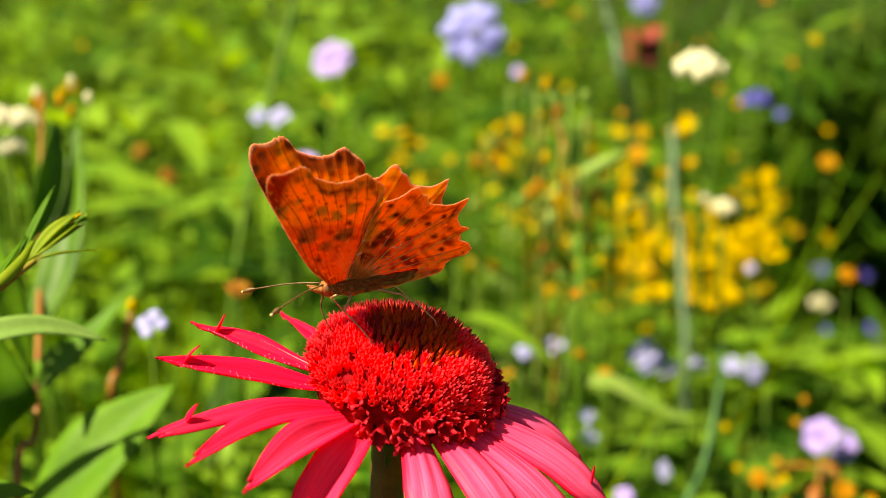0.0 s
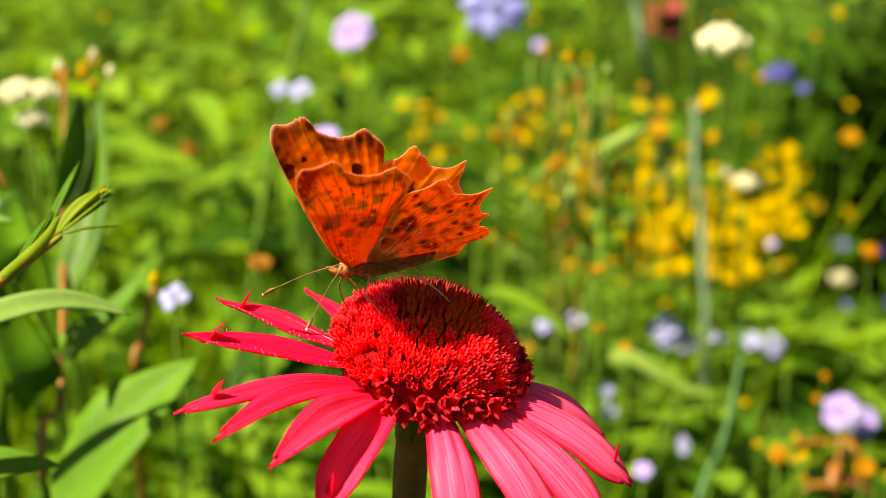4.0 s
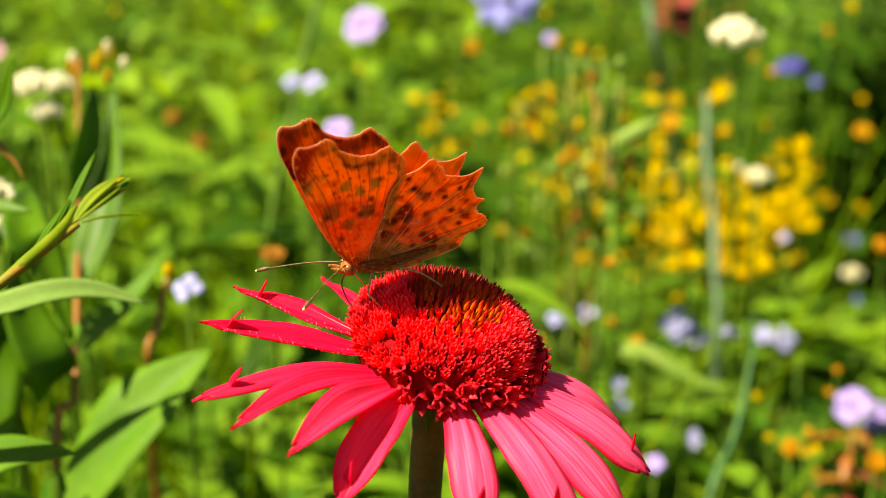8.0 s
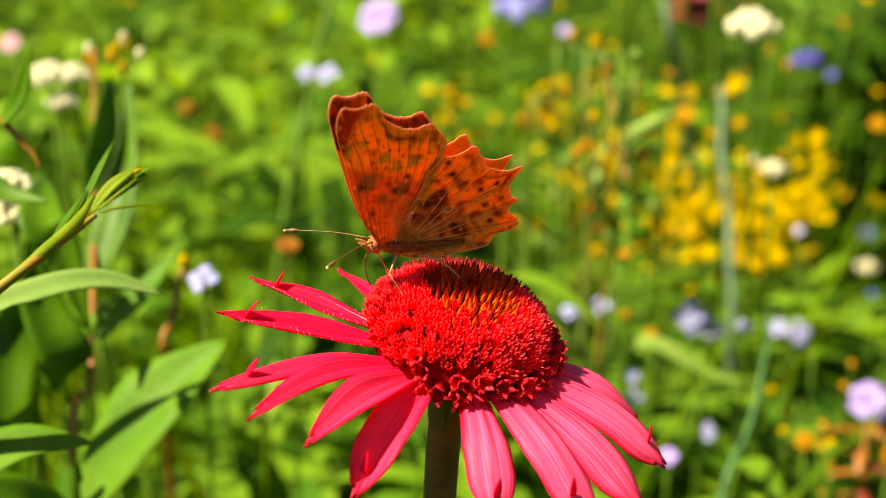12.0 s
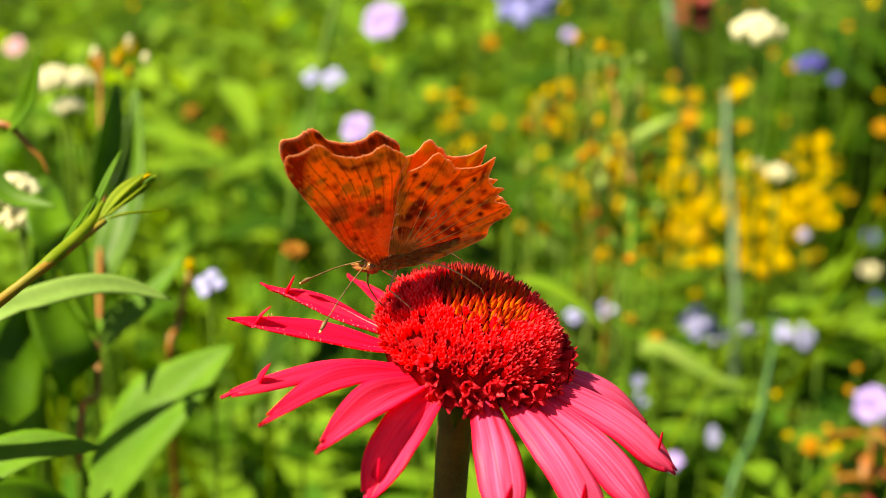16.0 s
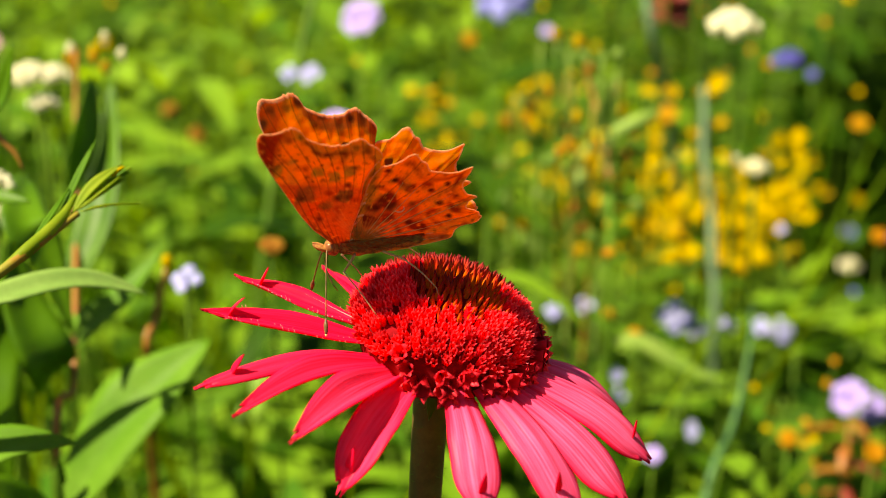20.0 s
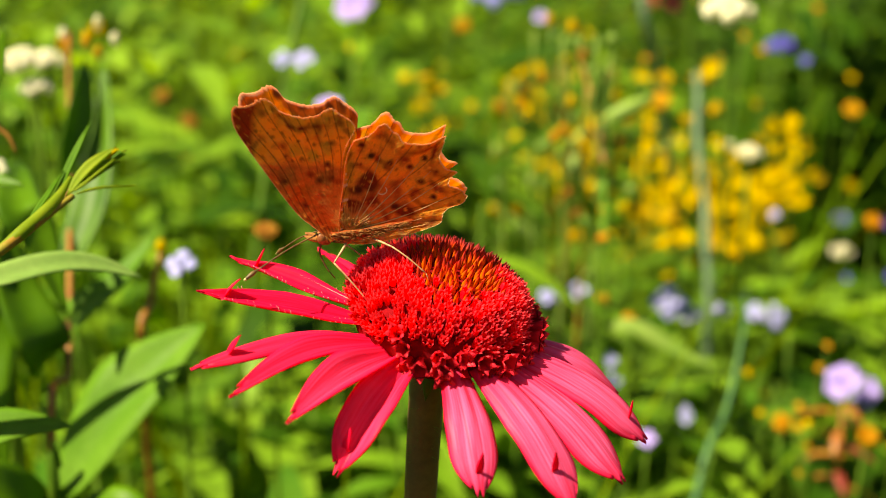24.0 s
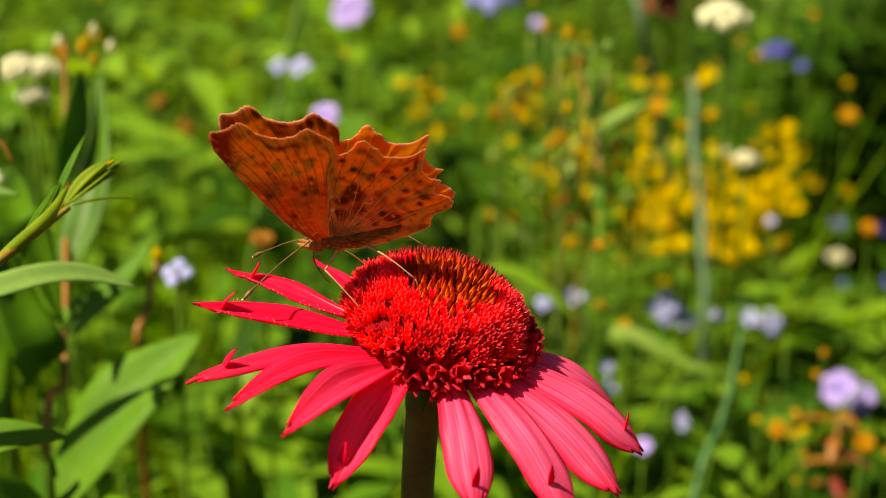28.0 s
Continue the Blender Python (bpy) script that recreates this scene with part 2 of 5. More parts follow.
# ---- mesh helpers ----
def link(name, verts, faces, mats, parent=None, label="", smooth=True, index=None):
    me = bpy.data.meshes.new(name)
    me.from_pydata([tuple(v) for v in verts], [], [tuple(f) for f in faces])
    for m in (mats if isinstance(mats, (list, tuple)) else [mats]):
        me.materials.append(m)
    if index:
        me.polygons.foreach_set("material_index", index)
    if smooth:
        me.polygons.foreach_set("use_smooth", [True] * len(me.polygons))
    me.update()
    ob = new(name, me)
    if parent:
        ob.parent = parent
    if label:
        ob["label"] = label
    return ob


def joined(pieces):
    """Several (verts, faces) as one."""
    vs, fs = [], []
    for v, f in pieces:
        k = len(vs)
        vs += [tuple(p) for p in v]
        fs += [tuple(i + k for i in q) for q in f]
    return vs, fs


def spline(points, n):
    """n + 1 points on a smooth line through the points."""
    p = [Vector(q) for q in points]
    p = [p[0] * 2 - p[1]] + p + [p[-1] * 2 - p[-2]]
    out, segs = [], len(p) - 3
    for i in range(n + 1):
        s = min(i / n * segs, segs - 1e-9)
        k, t = int(s), s - int(s)
        a, b, c, d = p[k:k + 4]
        out.append(0.5 * (2 * b + (c - a) * t + (2 * a - 5 * b + 4 * c - d) * t * t + (3 * b - a - 3 * c + d) * t ** 3))
    return out


def tube(points, radii, n=12, sides=8):
    """A round stalk along a smooth line, its radius running through radii; capped."""
    line = spline(points, n)
    vs, fs = [], []
    for i, c in enumerate(line):
        d = (line[min(i + 1, n)] - line[max(i - 1, 0)]).normalized()
        a = d.cross(Vector((0.31, 0.17, 0.93)) if abs(d.z) < 0.9 else Vector((1, 0, 0))).normalized()
        b = d.cross(a)
        s = i / n * (len(radii) - 1)
        k = min(int(s), len(radii) - 2)
        r = radii[k] + (radii[k + 1] - radii[k]) * (s - k)
        for j in range(sides):
            w = 2 * math.pi * j / sides
            vs.append(c + (a * math.cos(w) + b * math.sin(w)) * r)
    for i in range(n):
        for j in range(sides):
            k = (j + 1) % sides
            fs.append((i * sides + j, i * sides + k, (i + 1) * sides + k, (i + 1) * sides + j))
    fs.append(tuple(reversed(range(sides))))
    fs.append(tuple(range(n * sides, n * sides + sides)))
    return vs, fs


def shell(grid, thick):
    """A closed thin body from a grid of rows of points: the sheet, its back and its rim."""
    h, w = len(grid), len(grid[0])
    vs = [p for row in grid for p in row]
    back = []
    for i in range(h):
        for j in range(w):
            a = grid[min(i + 1, h - 1)][j] - grid[max(i - 1, 0)][j]
            b = grid[i][min(j + 1, w - 1)] - grid[i][max(j - 1, 0)]
            nrm = a.cross(b)
            nrm = nrm.normalized() if nrm.length > 1e-12 else Vector((0, 0, 1))
            back.append(grid[i][j] - nrm * thick)
    vs = vs + back
    o, fs = h * w, []
    for i in range(h - 1):
        for j in range(w - 1):
            a, b, c, d = i * w + j, i * w + j + 1, (i + 1) * w + j + 1, (i + 1) * w + j
            fs.append((a, d, c, b))
            fs.append((a + o, b + o, c + o, d + o))
    rim = [j for j in range(w)] + [i * w + w - 1 for i in range(1, h)] + [(h - 1) * w + j for j in range(w - 2, -1, -1)] + [i * w for i in range(h - 2, 0, -1)]
    for k, a in enumerate(rim):
        b = rim[(k + 1) % len(rim)]
        fs.append((a, b, b + o, a + o))
    return vs, fs


def ball(c, r, seg=16, rings=10, noise_amp=0.0, freq=800.0):
    """A closed rounded body with three radii, a little uneven."""
    c, r = Vector(c), Vector(r)
    vs, fs = [c + Vector((0, 0, r.z))], []
    for i in range(1, rings):
        p = math.pi * i / rings
        for j in range(seg):
            q = 2 * math.pi * j / seg
            d = Vector((math.sin(p) * math.cos(q), math.sin(p) * math.sin(q), math.cos(p)))
            v = c + Vector((d.x * r.x, d.y * r.y, d.z * r.z))
            if noise_amp:
                v += d * noise.noise(v * freq) * noise_amp
            vs.append(v)
    vs.append(c - Vector((0, 0, r.z)))
    for j in range(seg):
        fs.append((0, 1 + j, 1 + (j + 1) % seg))
        last = len(vs) - 1
        fs.append((last, last - seg + (j + 1) % seg, last - seg + j))
    for i in range(rings - 2):
        for j in range(seg):
            a, b = 1 + i * seg + j, 1 + i * seg + (j + 1) % seg
            fs.append((a, a + seg, b + seg, b))
    return vs, fs


def blade(base, along, up, length, width, bend=0.3, n=8, fold=0.25, wide_at=0.4, cols=3):
    """A lance-shaped leaf as a grid: from its base along a direction, arching towards -up, folded along its midrib."""
    along, up = Vector(along).normalized(), Vector(up)
    side = along.cross(up).normalized()
    up = side.cross(along).normalized()
    grid = []
    for i in range(n + 1):
        s = i / n
        mid = Vector(base) + along * (length * (s - bend * bend * s * s * 0.3)) - up * (length * bend * s * s)
        w = width * 0.5 * max(0.02, (math.sin(math.pi * s ** (math.log(0.5) / math.log(wide_at))) ** 0.8 if 0 < s < 1 else 0.02))
        row = []
        for j in range(cols):
            q = 2 * j / (cols - 1) - 1
            row.append(mid + side * (q * w) + up * (abs(q) * w * fold))
        grid.append(row)
    return grid


def sheet(grid):
    h, w = len(grid), len(grid[0])
    return [p for row in grid for p in row], [(i * w + j, i * w + j + 1, (i + 1) * w + j + 1, (i + 1) * w + j) for i in range(h - 1) for j in range(w - 1)]


def thing(name, label, category, m=None, group="", kind=""):
    ob = tagged(new(name), label, category, group, kind)
    if m is not None:
        ob.matrix_basis = m
    return ob


# ---- ground ----
def ground():
    vs, fs = [], []
    rings = [0.0, 0.4, 0.8, 1.2, 1.6, 2.2, 3, 4, 6, 10, 30, 200, 1500]
    for i, r in enumerate(rings):
        for j in range(48):
            a = 2 * math.pi * j / 48
            x, y = r * math.cos(a), r * math.sin(a)
            vs.append((x, y, 0.02 * noise.noise(Vector((x * 3, y * 3, 0))) if r < 8 else 0))
    for i in range(len(rings) - 1):
        for j in range(48):
            k = (j + 1) % 48
            fs.append((i * 48 + j, (i + 1) * 48 + j, (i + 1) * 48 + k, i * 48 + k))
    tagged(link("ground", vs, fs, SOIL), "dark brown soil under the meadow plants", "ground", kind="structure")


ground()

# ---- coneflower ----
HEAD = pose(0, 0, 0.62, 11, 12, 0)
RX, RZ = 0.0138, 0.0086      # receptacle radius and height


def coneflower():
    flower = thing("coneflower", "pinkish-red coneflower with drooping petals and a spiny red cone", "flower", HEAD)
    inv = HEAD.inverted()
    # stem with short hairs, from the ground up to the head
    pts = [inv @ Vector(p) for p in ((-0.030, 0.030, -0.01), (-0.024, 0.022, 0.20), (-0.012, 0.010, 0.42), (-0.0045, 0.003, 0.56), (-0.0018, 0.0012, 0.608), (0, 0, 0.620))]
    part_mesh("stem", tube(pts, (0.0032, 0.0029, 0.0027, 0.0026, 0.0029, 0.0045), 40, 12), CONESTEM, flower, "ribbed brownish-green hairy stem")
    hairs = []
    line = spline(pts, 200)
    for i in range(110):
        c = line[random.randint(140, 196)]
        a = random.uniform(0, 6.28)
        d = Vector((math.cos(a), math.sin(a), random.uniform(0.0, 0.5))).normalized()
        hairs.append(tube([c + d * 0.0024, c + d * random.uniform(0.0034, 0.0042)], (0.00005, 0.00002), 1, 3))
    hair = part_mesh("stem_hairs", joined(hairs), PALE, flower, "short pale stem hairs")
    hair["kind"] = "stuff"
    part_mesh("receptacle", ball((0, 0, -0.0004), (RX, RX, RZ), 40, 24, 0.0004, 600), CORE, flower, "dark red domed core")
    for i in range(11):                       # bracts below the head
        a = i * 2 * math.pi / 11 + 0.2
        d = Vector((math.cos(a), math.sin(a), -0.55))
        part_mesh("bract", shell(blade(d * 0.0045 + Vector((0, 0, -0.0015)), d, (d.x * 0.5, d.y * 0.5, 1), 0.0085, 0.0026, 0.35, 6), 0.0003), STEM, flower, "narrow green bract")
    # petals: azimuth of the foot, azimuth and lift of the blade, length, width, tilt about its length
    petals = [
        (152, 130, -6, 17.5, 3.0, 4), (184, 166, 2, 23.4, 4.8, 2), (207, 189, 4, 26.6, 5.4, -2),
        (220, 209, 1, 29.0, 4.9, 8), (231, 221, 2, 27.0, 5.3, 8), (244, 236, 3, 24.6, 6.2, 2), (257, 247, -18, 23.0, 6.6, 2),
        (285, 287, -11, 23.0, 6.8, 2), (303, 309, -9, 27.6, 7.6, 0), (321, 325, -9, 27.6, 8.2, 0),
        (339, 342, -9, 26.4, 7.8, 4), (354, 2, -14, 21.5, 9.0, 6)]
    hooks = {1: (0.80, 0.1), 2: (0.86, 0.2), 3: (0.80, 0.0), 6: (0.86, 0.2), 7: (0.87, 0.1), 8: (0.80, 0.3), 10: (0.84, -0.1)}
    for i, (foot, az, lift, length, width, tilt) in enumerate(petals):
        petal(flower, i, foot, az, lift, length / 1000, width / 1000, tilt, hooks.get(i))
    florets(flower)
    return flower


def part_mesh(name, vf, mat, parent, label="", smooth=True):
    return link(name, vf[0], vf[1], mat, parent, label, smooth)


def petal(flower, i, foot, az, lift, length, width, tilt, hook):
    rnd = random.Random(40 + i)
    f, a, e = radians(foot), radians(az), radians(lift)
    base = Vector((0.0114 * math.cos(f), 0.0114 * math.sin(f), -0.0030 + (0.0, 0.0006, 0.0012)[i] if i < 3 else -0.0026 if i < 6 else -0.0020))
    along = Vector((math.cos(a) * math.cos(e), math.sin(a) * math.cos(e), math.sin(e)))
    side = along.cross(Vector((0, 0, 1))).normalized()
    up = side.cross(along)
    turn = Matrix.Rotation(radians(tilt), 3, along)
    side, up = turn @ side, turn @ up
    n, c = 30, 17
    grid = []
    arch = rnd.uniform(0.04, 0.09) if i > 2 else 0.015
    taper = 0.5 if i < 6 else 0.68
    phase = rnd.uniform(0, 6)
    for r in range(n + 1):
        s = r / n
        w = width * 0.5 * min(1.0, 0.40 + 1.05 * s ** 0.8, 1.0) * (1 - max(0, (s - taper) / (1 - taper)) ** (1.7 if i < 6 else 2.2) * (0.8 if i < 6 else 0.68))
        row = []
        for k in range(c):
            q = 2 * k / (c - 1) - 1
            # two notches at the tip
            cut = (0.05 if i > 2 else 0.0) * (math.cos(q * 3 * math.pi) * 0.5 + 0.5) * max(0, (s - 0.85) / 0.15)
            sa = s - cut - (0.06 if i > 2 else 0.10) * q * q * max(0, (s - 0.7) / 0.3)
            mid = base + along * length * sa + up * (length * (arch * math.sin(math.pi * sa) * 1.2 - (0.10 if i > 2 else -0.02) * sa ** 3))
            ridge = 0.00020 * math.cos(q * 3 * math.pi) * math.sin(math.pi * min(1, s * 1.1)) + 0.00004 * math.cos(q * 19 + phase)
            wave = 0.00025 * math.sin(9 * s + phase + q) * abs(q)
            curl = (0.6 * abs(q) ** 1.5 - 0.35 if i < 3 else -0.45 * abs(q) ** 1.3 if i == 3 else 0.75 * abs(q + 0.1) - 0.4 if i < 7 else -0.30 * abs(q) ** 1.5) * w
            row.append(mid + side * (q * w) + up * (ridge + wave + curl))
        grid.append(row)
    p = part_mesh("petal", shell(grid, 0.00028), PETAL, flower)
    weave = p.data.attributes.new("weave", "FLOAT_VECTOR", "POINT")
    flat = [v for r in range(n + 1) for k in range(c) for v in (k / (c - 1), r / n * 3, i)]
    weave.data.foreach_set("vector", flat * 2)
    # sunlight put into the colour: right-hand petals paler pink, most along the middle
    lit_amount = [(0.0 if i < 3 else 0.10 if i < 5 else 0.30 if i < 7 else 0.86) * min(1, 0.15 + 1.7 * r / n) * min(1.0, (1 - abs(2 * k / (c - 1) - 1)) * 3) * (1 - 0.8 * max(0, (r / n - 0.8) / 0.2)) for r in range(n + 1) for k in range(c)]
    p.data.attributes.new("lit_pink", "FLOAT", "POINT").data.foreach_set("value", lit_amount * 2)
    if i in (1, 2):                            # a fringe of tiny pale teeth
        teeth = []
        for k in range(46):
            row = grid[rnd.randint(3, n - 3)]
            v = row[rnd.choice((0, 0, 8, c - 1))]
            teeth.append(tube([v, v + (up * rnd.uniform(0.5, 1) - side * rnd.uniform(-0.6, 0.9) + along * 0.4).normalized() * rnd.uniform(0.0003, 0.0007)], (0.00011, 0.00003), 1, 4))
        for k in (5, c - 4):                   # pale raised ribs
            part_mesh("petal_rib", tube([grid[r][k] + up * 0.00018 for r in range(1, n - 3, 3)], (0.00016, 0.00013, 0.00006), 30, 5), TEETH, p, "thin pale raised rib")
        fringe = part_mesh("petal_teeth", joined(teeth), TEETH, p, "tiny pale teeth along the petal")
        fringe["kind"] = "stuff"
    if hook:
        s, q = hook
        row = grid[int(s * n)]
        c0 = row[int((q * 0.5 + 0.5) * (c - 1))]
        d = (up * 0.8 - along * 0.25 + side * rnd.uniform(-0.3, 0.3)).normalized()
        g = blade(c0 - d * 0.0004, d, along, 0.0040, 0.0012, rnd.uniform(-0.2, 0.3), 8, 0.3, 0.35)
        part_mesh("curled_tip", shell(g, 0.0002), PETAL, p, "small upright curled petal tip")


def floret_mesh(kind):
    """A tubular floret on its own z, or a spine: about three millimetres long."""
    vs, fs = [], []
    if kind == "spine":
        prof = [(0.0, 0.00036), (0.0011, 0.00040), (0.0019, 0.00028), (0.0027, 0.00004)]
    elif kind == "trumpet":
        prof = [(0.0, 0.00044), (0.0012, 0.00058), (0.0021, 0.00088), (0.0027, 0.00108)]
    else:
        prof = [(0.0, 0.00036), (0.0010, 0.00043), (0.0017, 0.00050), (0.0022, 0.00050)]
    sides = 6 if kind == "spine" else 5
    for z, r in prof:
        lean = 0.0003 * (z / 0.003) ** 2 if kind == "spine" else 0
        for j in range(sides):
            a = 2 * math.pi * j / sides
            vs.append(Vector((r * math.cos(a) + lean, r * math.sin(a), z)))
    for i in range(len(prof) - 1):
        for j in range(sides):
            k = (j + 1) % sides
            fs.append((i * sides + j, i * sides + k, (i + 1) * sides + k, (i + 1) * sides + j))
    if kind != "spine":
        top = (len(prof) - 1) * sides
        reach, rise = (0.00140, 0.0034) if kind == "trumpet" else (0.00060, 0.0029)
        for j in range(sides):                # pointed lobes, bent a little outwards
            a = 2 * math.pi * (j + 0.5) / sides
            mid, tip = len(vs), len(vs) + 1
            vs.append(Vector((0.62 * reach * math.cos(a), 0.62 * reach * math.sin(a), prof[-1][0] + 0.00035)))
            vs.append(Vector((reach * math.cos(a), reach * math.sin(a), rise)))
            fs += [(top + j, tip, mid), (mid, tip, top + (j + 1) % sides), (top + j, mid, top + (j + 1) % sides)]
        k1 = len(vs)
        for j in range(sides):                # dark throat
            a = 2 * math.pi * j / sides
            vs.append(Vector((0.0002 * math.cos(a), 0.0002 * math.sin(a), 0.0009)))
        for j in range(sides):
            k = (j + 1) % sides
            fs.append((top + j, k1 + j, k1 + k, top + k))
    return vs, fs


def florets(flower):
    rnd = random.Random(7)
    shapes = {k: floret_mesh(k) for k in ("spine", "floret", "trumpet")}
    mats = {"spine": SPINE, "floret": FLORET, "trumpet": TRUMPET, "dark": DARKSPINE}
    meshes = {}
    for k in mats:
        vs, fs = shapes["spine" if k == "dark" else k]
        me = bpy.data.meshes.new(k + "_floret")
        me.from_pydata([tuple(v) for v in vs], [], fs)
        me.materials.append(mats[k])
        me.attributes.new("reach", "FLOAT", "POINT").data.foreach_set("value", [v.z for v in vs])
        me.polygons.foreach_set("use_smooth", [k != "floret"] * len(me.polygons))
        meshes[k] = me
    rest = {k: [] for k in mats}
    reaches = {k: [] for k in mats}
    total, made = 1060, 0
    for i in range(total):
        cz = 1 - (i + 0.5) / total * 1.17
        th = math.acos(max(-1, cz))
        az = i * 2.39996 + rnd.uniform(-0.05, 0.05)
        deg = math.degrees(th)
        d = Vector((math.sin(th) * math.cos(az), math.sin(th) * math.sin(az), math.cos(th)))
        p = Vector((d.x * RX, d.y * RX, d.z * RZ - 0.0004))
        nrm = Vector((d.x / RX, d.y / RX, d.z / RZ)).normalized()
        lift = 0.25
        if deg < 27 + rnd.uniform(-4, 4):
            # off the sunny right front, dark spines also paint the butterfly's shadow
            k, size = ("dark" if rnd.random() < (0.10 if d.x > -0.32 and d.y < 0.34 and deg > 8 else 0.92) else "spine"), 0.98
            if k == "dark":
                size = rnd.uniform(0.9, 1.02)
        elif d.y > 0.3 and deg < 66:          # far side: dark spines, their colour also standing for shade
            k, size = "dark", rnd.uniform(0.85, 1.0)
        elif deg < 36 + rnd.uniform(-7, 7) - (14 if d.x < -0.2 else 0):
            k, size = ("spine" if rnd.random() < (0.9 if d.x > -0.2 else 0.2) else "floret"), 1.0
        elif deg < (88 if d.x > 0.3 else 95 if d.x < -0.45 else 80) + rnd.uniform(-5, 5):
            k, size, lift = "floret", rnd.uniform(0.90, 1.18), min(0.9, 0.3 + (deg - 36) / 50)
            if rnd.random() < (0.06 if deg < 64 else 0.30):
                continue
        else:
            k, size, lift = "trumpet", rnd.uniform(0.95, 1.3), 0.45 - (deg - 80) * 0.022
            if d.x < -0.45 or rnd.random() < (0.55 if d.x > 0.3 else 0.70):
                continue
        loose = 0.10 if deg < 60 else 0.22
        axis = (nrm + Vector((0, 0, lift)) + Vector((rnd.uniform(-1, 1), rnd.uniform(-1, 1), rnd.uniform(-1, 1))) * loose).normalized()
        m = Matrix.Translation(p - nrm * (0.0010 if k == "floret" else 0.0005)) @ axis.to_track_quat("Z", "Y").to_matrix().to_4x4() @ Matrix.Rotation(rnd.uniform(0, 6.28), 4, "Z") @ Matrix.Diagonal((size, size, size, 1))
        if d.y < 0.06 and deg > 48 and made < 298:
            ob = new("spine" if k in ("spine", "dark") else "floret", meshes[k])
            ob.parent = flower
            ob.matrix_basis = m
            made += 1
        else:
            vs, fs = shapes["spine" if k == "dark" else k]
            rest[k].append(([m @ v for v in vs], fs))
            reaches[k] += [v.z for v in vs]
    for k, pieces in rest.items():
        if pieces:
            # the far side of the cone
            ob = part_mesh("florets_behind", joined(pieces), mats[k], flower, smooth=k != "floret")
            ob["kind"] = "stuff"
            ob.data.attributes.new("reach", "FLOAT", "POINT").data.foreach_set("value", reaches[k])


# ---- butterfly ----
FORE = [(3.4, -1.6), (5.0, 1.0), (6.8, 3.6), (8.6, 7.8), (9.9, 11.6), (11.2, 15.4), (12.2, 18.6), (12.4, 20.8), (11.7, 22.6), (9.6, 22.5), (8.4, 22.9), (7.1, 23.1), (6.2, 22.3), (5.4, 20.8), (4.0, 19.9), (2.4, 19.2), (0.4, 19.1), (-0.9, 19.6), (-2.0, 19.7), (-3.0, 18.6), (-4.1, 17.5), (-4.6, 16.2), (-3.7, 15.0), (-2.3, 13.2), (-1.3, 10.8), (-0.7, 7.5), (0.2, 4.0), (1.2, -1.6)]
HIND = [(2.0, -1.0), (1.0, 3.0), (-0.4, 7.2), (-1.5, 10.6), (-2.4, 12.6), (-3.6, 14.2), (-4.5, 14.5), (-5.6, 14.6), (-6.8, 15.2), (-7.8, 16.0), (-8.9, 16.0), (-9.4, 14.9), (-10.3, 14.1), (-10.6, 13.0), (-12.0, 12.3), (-13.8, 12.0), (-15.2, 12.2), (-16.8, 12.7), (-16.1, 11.0), (-15.4, 9.6), (-15.6, 8.4), (-16.3, 7.3), (-17.5, 6.7), (-16.3, 5.9), (-16.0, 4.7), (-17.3, 4.0), (-18.2, 2.6), (-17.4, 1.5), (-15.4, 1.1), (-14.2, 0.2), (-13.7, -1.1), (-11.5, -1.8), (-8.5, -2.4), (-4.5, -2.8), (-1.5, -2.8), (0.5, -2.4)]
FORE_SPOTS = [(7.0, 10.3, 1.55), (1.5, 9.0, 1.25), (4.4, 7.6, 0.95), (4.7, 14.2, 0.95), (2.5, 12.9, 1.0), (0.1, 13.7, 1.05), (10.3, 15.6, 1.0), (7.9, 16.9, 0.5)]
HIND_SPOTS = [(-3.7, 8.0, 0.95), (-4.8, 6.0, 0.9), (-7.8, 6.3, 0.55), (-5.3, 11.1, 0.6), (-7.0, 9.9, 0.8)]
# small marks on the undersides
FORE_DOTS = [(9.6, 18.4, 0.35), (7.5, 17.0, 0.45), (4.0, 15.6, 0.3), (1.9, 14.6, 0.5), (-0.6, 14.4, 0.7), (4.2, 12.6, 0.6), (6.4, 13.6, 0.4), (2.6, 8.8, 0.8), (7.6, 9.6, 0.7), (5.6, 5.2, 0.8), (0.8, 11.2, 0.6)]
HIND_DOTS = [(-4.7, 13.4, 0.6), (-5.6, 11.5, 0.65), (-8.1, 9.8, 0.55), (-10.8, 8.7, 0.6), (-11.9, 6.2, 0.7), (-13.3, 3.2, 0.6), (-14.5, 7.3, 0.5), (-13.2, 9.8, 0.6), (-2.6, 6.2, 1.0), (-7.4, 2.6, 0.8)]


def blend(a, b, f):
    f = max(0.0, min(1.0, f))
    return tuple(x + (y - x) * f for x, y in zip(a, b))


def vein_gap(u, v, fore):
    """How far a place is from the nearest vein, in millimetres; the veins fan out from beyond the root."""
    x, y, count = (2.5, -7.0, 24.0) if fore else (3.0, -0.5, 9.0)
    d = math.hypot(u - x, v - y)
    a = math.atan2(u - x, v - y) + 0.02 * math.sin(d * 0.35 + (1.0 if fore else 2.0))
    return abs((a * count / 1.6 + 0.3) % 1.0 - 0.5) * d * 1.6 / count


